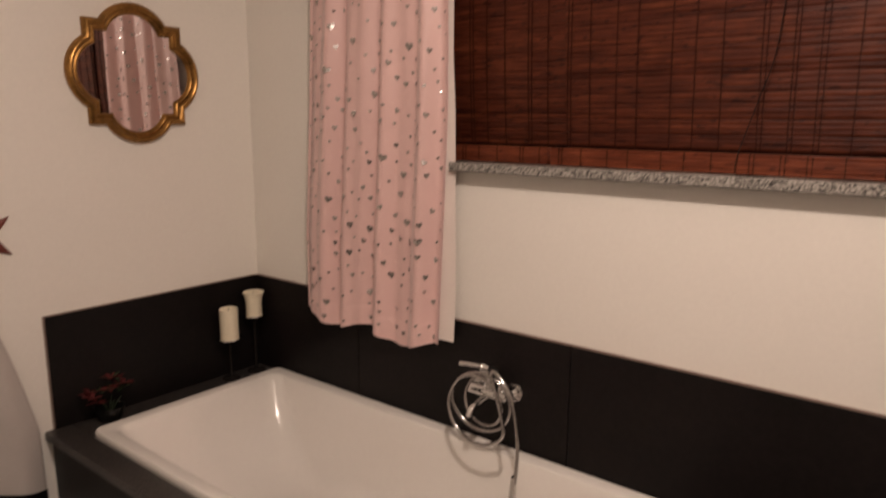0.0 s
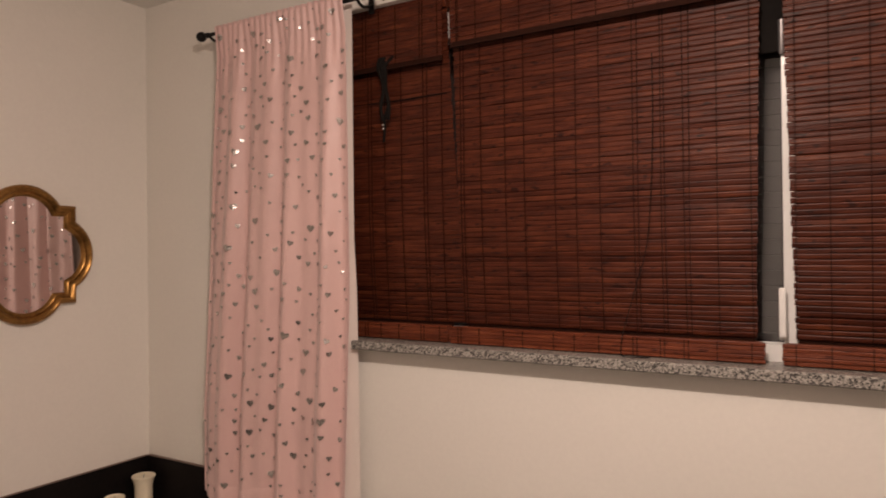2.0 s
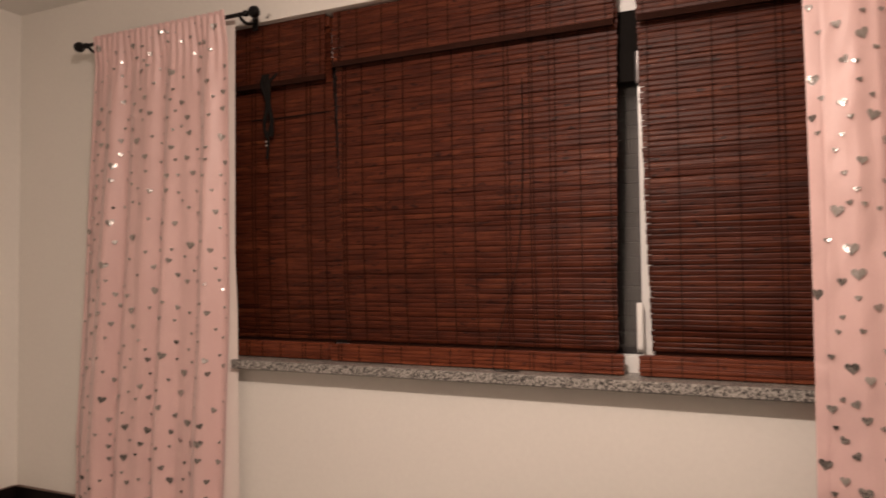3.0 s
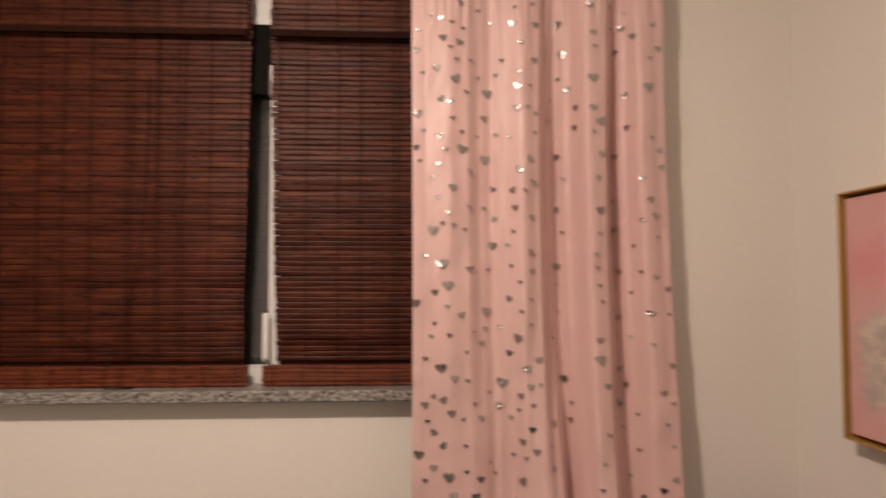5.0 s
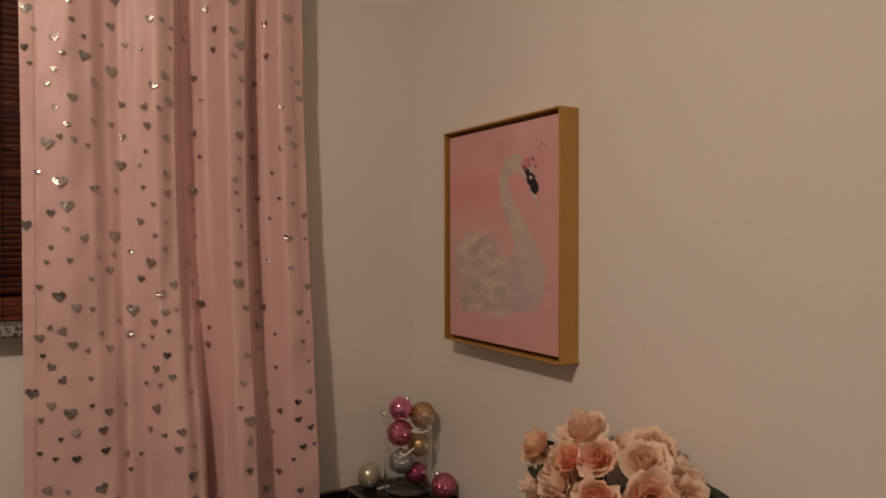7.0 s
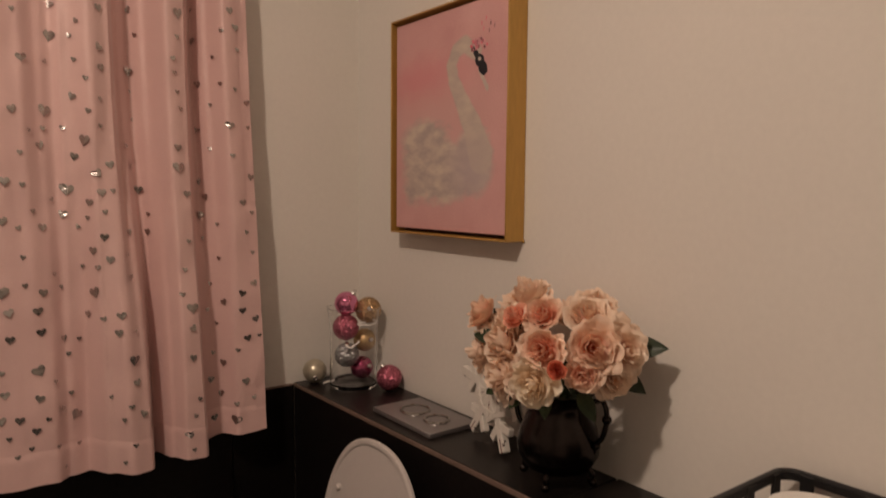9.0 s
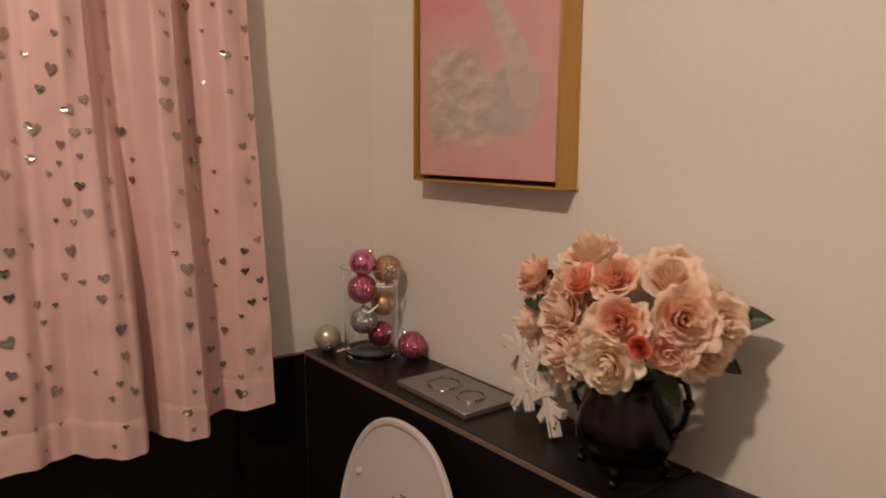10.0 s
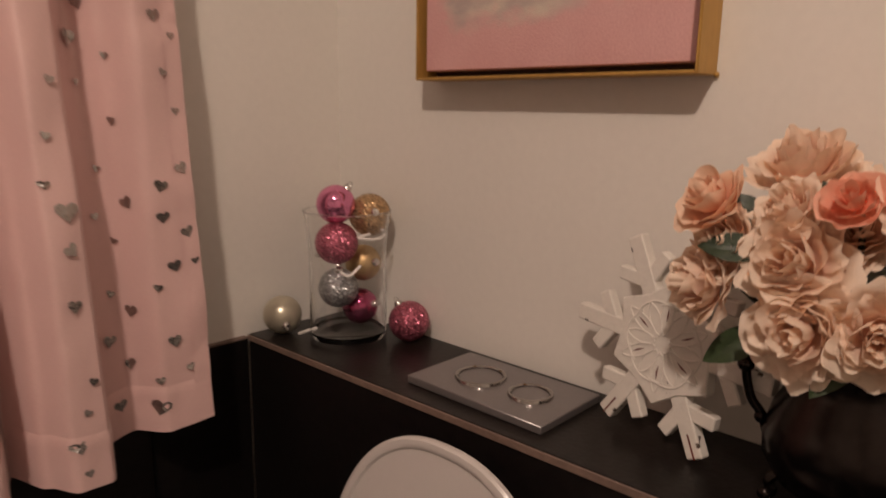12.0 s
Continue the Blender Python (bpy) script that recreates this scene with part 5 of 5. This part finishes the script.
# ---- flower pot and roses ----
def rose_mesh(seed, R, material, layers, open_=0.74):
    """A silk rose: whorls of cupped petals, tight in the heart and rolled back at the rim."""
    rng = random.Random(seed)
    bm = bmesh.new()
    for k in range(layers):
        f = (k + 0.7) / layers
        n = (3, 4, 5, 5, 6, 7, 7)[min(k, 6)]
        for j in range(n):
            a0 = 2 * math.pi * (j + rng.uniform(-0.22, 0.22)) / n + k * 0.75
            wide = rng.uniform(0.9, 1.2) * math.pi / n * 1.5
            reach = R * (0.08 + 0.92 * f ** 1.1) * rng.uniform(0.84, 1.12)
            high = R * (0.98 - 0.34 * f) * rng.uniform(0.85, 1.12)
            lean = min(1, f * open_ * rng.uniform(0.75, 1.15))
            drop = R * 0.22 * f * f
            wob, wob2 = rng.uniform(0, 6.28), rng.uniform(0, 6.28)

            def petal(u, v, a0=a0, wide=wide, reach=reach, high=high, lean=lean, f=f, wob=wob, wob2=wob2, drop=drop):
                s = 2 * u - 1
                w = wide * (0.30 + 0.70 * math.sin(math.pi * 0.5 * min(1, v / 0.7)))
                a = a0 + s * w
                q = v * (1 - 0.16 * s * s - 0.14 * s ** 6)
                r = reach * math.sin(q * math.pi * 0.5) ** 0.85 * (1 - 0.10 * (1 - lean) * q)
                z = high * q ** 1.6 - drop
                curl = max(0, q - 0.62) / 0.38
                r += reach * 0.17 * curl * curl * (0.15 + lean)
                z -= R * 0.34 * curl ** 2 * lean
                ruff = 0.075 * R * q ** 2.2 * (0.3 + 0.7 * f)
                r += ruff * (0.8 * math.sin(3.1 * s + wob) + 0.6 * math.sin(8.5 * s + wob2))
                z += ruff * (math.sin(4.0 * s + wob2) + 0.5 * math.sin(9 * s + wob))
                p = Vector((r * math.cos(a), r * math.sin(a), z))
                crumple = 0.15 * R * q * (0.35 + 0.65 * f)
                p = p + crumple * noise.noise_vector(p * (1.6 / R) + Vector((wob, wob2, 0)))
                # fine creases that run up the petal and frill its rim
                return p + 0.06 * R * q * q * noise.noise_vector(Vector((s * 2.6 + wob, q * 1.1, wob2)))

            grid_sheet(petal, 16, 12, bm)
    me = finish(bm, "petals", material, False)
    me.shade_smooth()
    return me


def leaf_mesh(length, width, material):
    def blade(u, v):
        s = 2 * u - 1
        w = width * math.sin(math.pi * min(1, 0.06 + 0.94 * v)) ** 0.8 * (1 - 0.25 * v)
        return Vector((s * w, v * length, -0.25 * length * v * v + 0.25 * w * abs(s) + 0.03 * width * math.sin(v * 22) * abs(s)))
    return finish(grid_sheet(blade, 8, 12), "leaf", material)


BX, BY = -0.108, -0.975
jug = thing("flower_jug", "tarnished silver pot on feet holding silk roses", "flower pot", (BX, BY, LZ))
body = [(0.0, 0.022), (0.045, 0.022), (0.070, 0.034), (0.086, 0.062), (0.088, 0.085), (0.080, 0.118), (0.066, 0.146), (0.063, 0.165), (0.070, 0.186), (0.076, 0.194),
        (0.073, 0.195), (0.066, 0.186), (0.059, 0.165), (0.062, 0.146), (0.076, 0.118), (0.083, 0.085), (0.0, 0.03)]
part("body", lathe(body, 44), M_PEWTER, jug, "round tarnished silver body")
for k in range(4):
    a = radians(25 + 90 * k)
    c, s_ = math.cos(a), math.sin(a)
    ft = tube(smooth_path([(0.060 * c, 0.060 * s_, 0.040), (0.075 * c, 0.075 * s_, 0.026), (0.071 * c, 0.071 * s_, 0.014), (0.076 * c, 0.076 * s_, 0.006)]), 0.006, 8)
    ball(0.0085, (0.078 * c, 0.078 * s_, 0.0085), ft, 12, 8)
    part("foot", ft, M_PEWTER, jug, "small ball foot")
for a in (radians(-78), radians(102)):
    c, s_ = math.cos(a), math.sin(a)
    hd = tube(smooth_path([(0.066 * c, 0.066 * s_, 0.178), (0.100 * c, 0.100 * s_, 0.192), (0.112 * c, 0.112 * s_, 0.160), (0.104 * c, 0.104 * s_, 0.118), (0.090 * c, 0.090 * s_, 0.098), (0.083 * c, 0.083 * s_, 0.078)]), 0.0055, 10)
    ball(0.010, (0.112 * c, 0.112 * s_, 0.155), hd, 12, 8)
    ball(0.008, (0.090 * c, 0.090 * s_, 0.094), hd, 12, 8)
    part("handle", hd, M_PEWTER, jug, "scrolled side handle")

bunch = thing("rose_bouquet", "dense bunch of cream, peach and orange silk roses", "bouquet", (BX, BY, LZ + 0.19))
B0 = Vector(bunch.location)
ROSES = {
    "cream": [rose_mesh(11, 0.060, M_ROSE_CREAM, 6), rose_mesh(12, 0.063, M_ROSE_CREAM, 7), rose_mesh(13, 0.062, M_ROSE_CREAM, 6, 0.6)],
    "peach": [rose_mesh(21, 0.050, M_ROSE_PEACH, 6), rose_mesh(22, 0.064, M_ROSE_PEACH, 6, 0.8)],
    "orange": [rose_mesh(31, 0.042, M_ROSE_ORANGE, 5, 0.6), rose_mesh(32, 0.040, M_ROSE_BUD, 4, 0.35)],
    "white": [rose_mesh(41, 0.054, M_ROSE_WHITE, 6)],
    "bud": [rose_mesh(51, 0.022, M_ROSE_RED, 4, 0.7)],
}


def rose(kind, i, x, y, z, toward, scale=1.0, label=""):
    d = Vector(toward).normalized()
    ob = new("rose", ROSES[kind][i])
    ob.parent = bunch
    ob.matrix_basis = Matrix.Translation(Vector((x, y, z)) - B0) @ d.to_track_quat("Z", "Y").to_matrix().to_4x4() @ Matrix.Rotation(x * 91 + y * 37, 4, "Z") @ Matrix.Scale(scale, 4)
    tagged(ob, label)
    st = tube(smooth_path([(0, 0, -0.10), Vector((0, 0, -0.04)) + 0.2 * (Vector((x, y, z)) - B0), Vector((x, y, z)) - B0 - d * 0.03], 5), 0.003, 6)
    part("stem", st, M_LEAF, bunch)


rose("cream", 0, -0.130, -0.905, 1.278, (-0.45, 0.1, 0.9), 0.98, "cream rose")
rose("orange", 0, -0.203, -0.842, 1.246, (-0.7, 0.5, 0.7), 1.05, "orange rose")
rose("orange", 1, -0.235, -0.978, 1.262, (-0.9, 0.1, 0.7), 0.80, "orange rosebud half open")
rose("peach", 0, -0.205, -1.020, 1.270, (-0.9, -0.45, 0.6), 0.80, "peach rose with an orange heart")
rose("cream", 1, -0.085, -1.045, 1.272, (-0.4, -0.5, 1.0), 0.80, "cream rose")
rose("peach", 1, -0.190, -1.130, 1.225, (-0.85, -0.85, 0.25), 0.80, "large peach rose with a coral heart")
rose("cream", 1, -0.085, -1.110, 1.215, (-0.2, -1.0, 0.4), 0.88, "cream rose at the back")
rose("peach", 0, -0.262, -1.076, 1.222, (-1.0, -0.5, 0.25), 0.86, "peach rose with an orange heart")
rose("cream", 2, -0.222, -0.934, 1.200, (-1.0, 0.15, 0.35), 0.86, "full cream rose")
rose("cream", 0, -0.190, -0.838, 1.160, (-0.8, 0.7, 0.1), 0.86, "cream rose")
rose("cream", 2, -0.232, -0.950, 1.140, (-1.0, 0.1, -0.05), 0.88, "drooping cream rose")
rose("white", 0, -0.275, -1.070, 1.160, (-1.0, -0.4, -0.05), 0.86, "ivory rose")
rose("cream", 0, -0.130, -1.130, 1.170, (-0.4, -0.9, -0.05), 0.82, "cream rose turned down")
rose("bud", 0, -0.268, -1.116, 1.192, (-0.8, -0.6, 0.2), 0.8, "small coral rosebud")
rose("cream", 0, -0.200, -0.918, 1.246, (-0.8, 0.4, 0.6), 0.62, "small cream rose")
rose("cream", 0, -0.185, -0.975, 1.230, (-1.0, 0.0, 0.7), 0.7, "small cream rose")
rose("cream", 0, -0.060, -0.960, 1.235, (0.1, 0.1, 1.0), 0.9, "cream rose at the back")
rose("cream", 2, -0.150, -1.085, 1.270, (-0.6, -0.5, 0.8), 0.72, "cream rose")
rose("cream", 1, -0.130, -1.150, 1.215, (-0.4, -1.0, 0.2), 0.78, "cream rose")
rose("cream", 2, -0.240, -1.012, 1.150, (-1.0, -0.15, 0.0), 0.74, "cream rose")
rose("peach", 0, -0.205, -1.125, 1.178, (-0.9, -0.7, -0.1), 0.75, "peach rose turned down")
rose("cream", 0, -0.195, -0.858, 1.205, (-0.9, 0.5, 0.3), 0.72, "cream rose")
rose("cream", 0, -0.075, -0.850, 1.180, (0.0, 1.0, 0.4), 0.85, "cream rose at the back")
LEAF_BIG, LEAF_MID = leaf_mesh(0.10, 0.030, M_LEAF), leaf_mesh(0.075, 0.022, M_LEAF2)


def leaf(me, x, y, z, along, facing, scale=1.0):
    ob = new("leaf", me)
    ob.parent = bunch
    a = Vector(along).normalized()
    n = Vector(facing)
    n = (n - a * n.dot(a)).normalized()
    side = a.cross(n)
    m = Matrix((side, a, n)).transposed().to_4x4()
    m.translation = Vector((x, y, z)) - B0
    ob.matrix_basis = m @ Matrix.Scale(scale, 4)


FRONT = (-0.75, -0.45, 0.45)
leaf(LEAF_BIG, -0.085, -1.110, 1.205, (0.12, -1.0, 0.25), FRONT, 0.95)
leaf(LEAF_BIG, -0.090, -1.090, 1.165, (0.05, -1.0, -0.35), FRONT, 0.85)
leaf(LEAF_BIG, -0.170, -0.885, 1.225, (-0.3, 0.6, 0.6), FRONT, 0.55)
leaf(LEAF_BIG, -0.205, -0.965, 1.235, (-0.2, 0.3, 0.9), FRONT, 0.5)
leaf(LEAF_BIG, -0.215, -0.895, 1.205, (-0.4, 0.8, 0.1), FRONT, 0.6)
leaf(LEAF_MID, -0.205, -0.985, 1.130, (-0.6, 0.2, -0.6), FRONT, 0.9)
leaf(LEAF_MID, -0.205, -1.030, 1.130, (-0.5, -0.4, -0.6), FRONT, 0.85)
leaf(LEAF_MID, -0.175, -0.890, 1.110, (-0.4, 0.5, -0.4), FRONT, 0.9)
leaf(LEAF_BIG, -0.205, -1.105, 1.195, (-0.4, -0.2, -0.8), FRONT, 0.6)
leaf(LEAF_BIG, -0.215, -1.035, 1.225, (-0.3, 0.3, 0.8), FRONT, 0.45)
leaf(LEAF_MID, -0.150, -1.070, 1.120, (-0.2, -0.7, -0.6), FRONT, 0.85)
moss = ball(0.066, (0, 0, -0.005), None, 20, 12, 0.6)
part("foliage_core", moss, M_LEAF, bunch, "dark leaves packed in the pot")
ball_core = ball(0.066, (-0.02, 0, 0.045), None, 20, 12, 0.85)
part("foliage_core", ball_core, M_LEAF, bunch, "dark leaves between the roses")

# ---- cabinet, basket and rolls ----
cab = thing("cabinet", "low white bathroom cabinet under the basket", "cabinet", (-0.22, -1.62, 0))
part("carcass", box(-0.21, 0.219, -0.33, 0.33, 0, 0.84, 0.003), M_CABINET, cab)
part("door", box(-0.226, -0.211, -0.325, 0.325, 0.05, 0.83, 0.003), M_CABINET, cab)
basket = thing("basket", "black plastic basket with slotted sides holding toilet rolls", "basket", (-0.185, -1.600, 0.840))
bw, bl, bh = 0.158, 0.185, 0.212
part("floor", box(-bw + 0.012, bw - 0.012, -bl + 0.012, bl - 0.012, 0, 0.004), M_BLACK_PLASTIC, basket, smooth=False)
rim = tube([(x, y, bh) for x, y in rounded(-bw, bw, -bl, bl, 0.03)], 0.0055, 8, None, True)
part("rim", rim, M_BLACK_PLASTIC, basket, "rounded rim")
for z0, z1 in ((0.0, 0.10), (0.118, 0.150), (0.199, 0.210)):
    o = rounded(-bw + 0.003, bw - 0.003, -bl + 0.003, bl - 0.003, 0.028)
    i_ = rounded(-bw + 0.006, bw - 0.006, -bl + 0.006, bl - 0.006, 0.026)
    bm = bmesh.new()
    loft([[(x, y, z0) for x, y in o], [(x, y, z1) for x, y in o], [(x, y, z1) for x, y in i_], [(x, y, z0) for x, y in i_], [(x, y, z0) for x, y in o]], bm)
    part("side_band", bm, M_BLACK_PLASTIC, basket, smooth=False)
post = finish(box(-0.011, 0.011, -0.003, 0.003, 0.0, bh, 0.001), "side_rib", M_BLACK_PLASTIC, False)
for k in range(4):
    for sgn in (-1, 1):
        for axis in (0, 1):
            p = new("side_rib", post)
            p.parent = basket
            f = -0.78 + 0.52 * k
            p.matrix_basis = pose(f * bw, sgn * (bl - 0.0045), 0, 0, 0, 0) if axis == 0 else pose(sgn * (bw - 0.0045), f * bl, 0, 0, 0, 90)


def toilet_roll(x, y, z):
    ob = thing("toilet_roll", "white toilet roll standing in the basket", "toilet roll", (x, y, z), "toilet rolls")
    part("paper", lathe([(0.022, 0.0), (0.064, 0.0), (0.066, 0.003), (0.0662, 0.05), (0.066, 0.097), (0.064, 0.100), (0.022, 0.100)], 44), M_PAPER, ob)
    part("core_tube", lathe([(0.0215, 0.001), (0.0215, 0.099), (0.0198, 0.099), (0.0198, 0.001)], 24, None, (0, 0, 0), True), M_CARD, ob, "brown cardboard core")
    return ob


for x, y in ((-0.128, -1.512), (-0.128, -1.650)):
    toilet_roll(x, y, 0.8442)
    toilet_roll(x, y, 0.9445)

# ---- ceiling lamp ----
cl = thing("ceiling_lamp", "small white ceiling spot with an open reflector", "lamp", (LAMP[0], LAMP[1], ZC))
part("rose", lathe([(0, 0), (0.05, 0), (0.05, -0.012), (0.018, -0.03), (0, -0.03)], 24), M_UPVC, cl)
part("reflector", lathe([(0.0, -0.03), (0.03, -0.032), (0.058, -0.052), (0.06, -0.056), (0.03, -0.036), (0, -0.034)], 24), M_UPVC, cl)

# ---- black wall tiles ----
TILES = [(XL + 0.0005, -3.463), (-3.459, -2.457), (-2.453, -1.447), (-1.443, -0.452), (-0.448, LX - 0.0015)]
wall_w = bpy.data.objects["wall_window"]
for a, b in TILES:
    t_ob = new("tile", finish(box(a, b, 0.045, 0.0595, 0.002, 0.889, 0.0012), "tile", M_TILE, False))
    t_ob.parent = wall_w
    t_ob.location = (0, 0, 0)
edge = new("tile_edge", finish(box(XL + 0.013, LX - 0.0015, 0.046, 0.0596, 0.8895, 0.8925), "tile_edge", M_TRIM, False))
edge.parent = wall_w
wall_l = bpy.data.objects["wall_left"]
for a, b in ((-0.918, 0.0445),):
    t_ob = new("tile", finish(box(XL + 0.0005, XL + 0.0125, a, b, 0.002, 0.889, 0.0012), "tile", M_TILE, False))
    t_ob.parent = wall_l
edge = new("tile_edge", finish(box(XL + 0.0005, XL + 0.012, -0.918, 0.0445, 0.8895, 0.8925), "tile_edge", M_TRIM, False))
edge.parent = wall_l
edge = new("tile_edge", finish(box(XL + 0.0005, XL + 0.012, -0.9225, -0.9185, 0.442, 0.8925), "tile_edge", M_TRIM, False))
edge.parent = wall_l
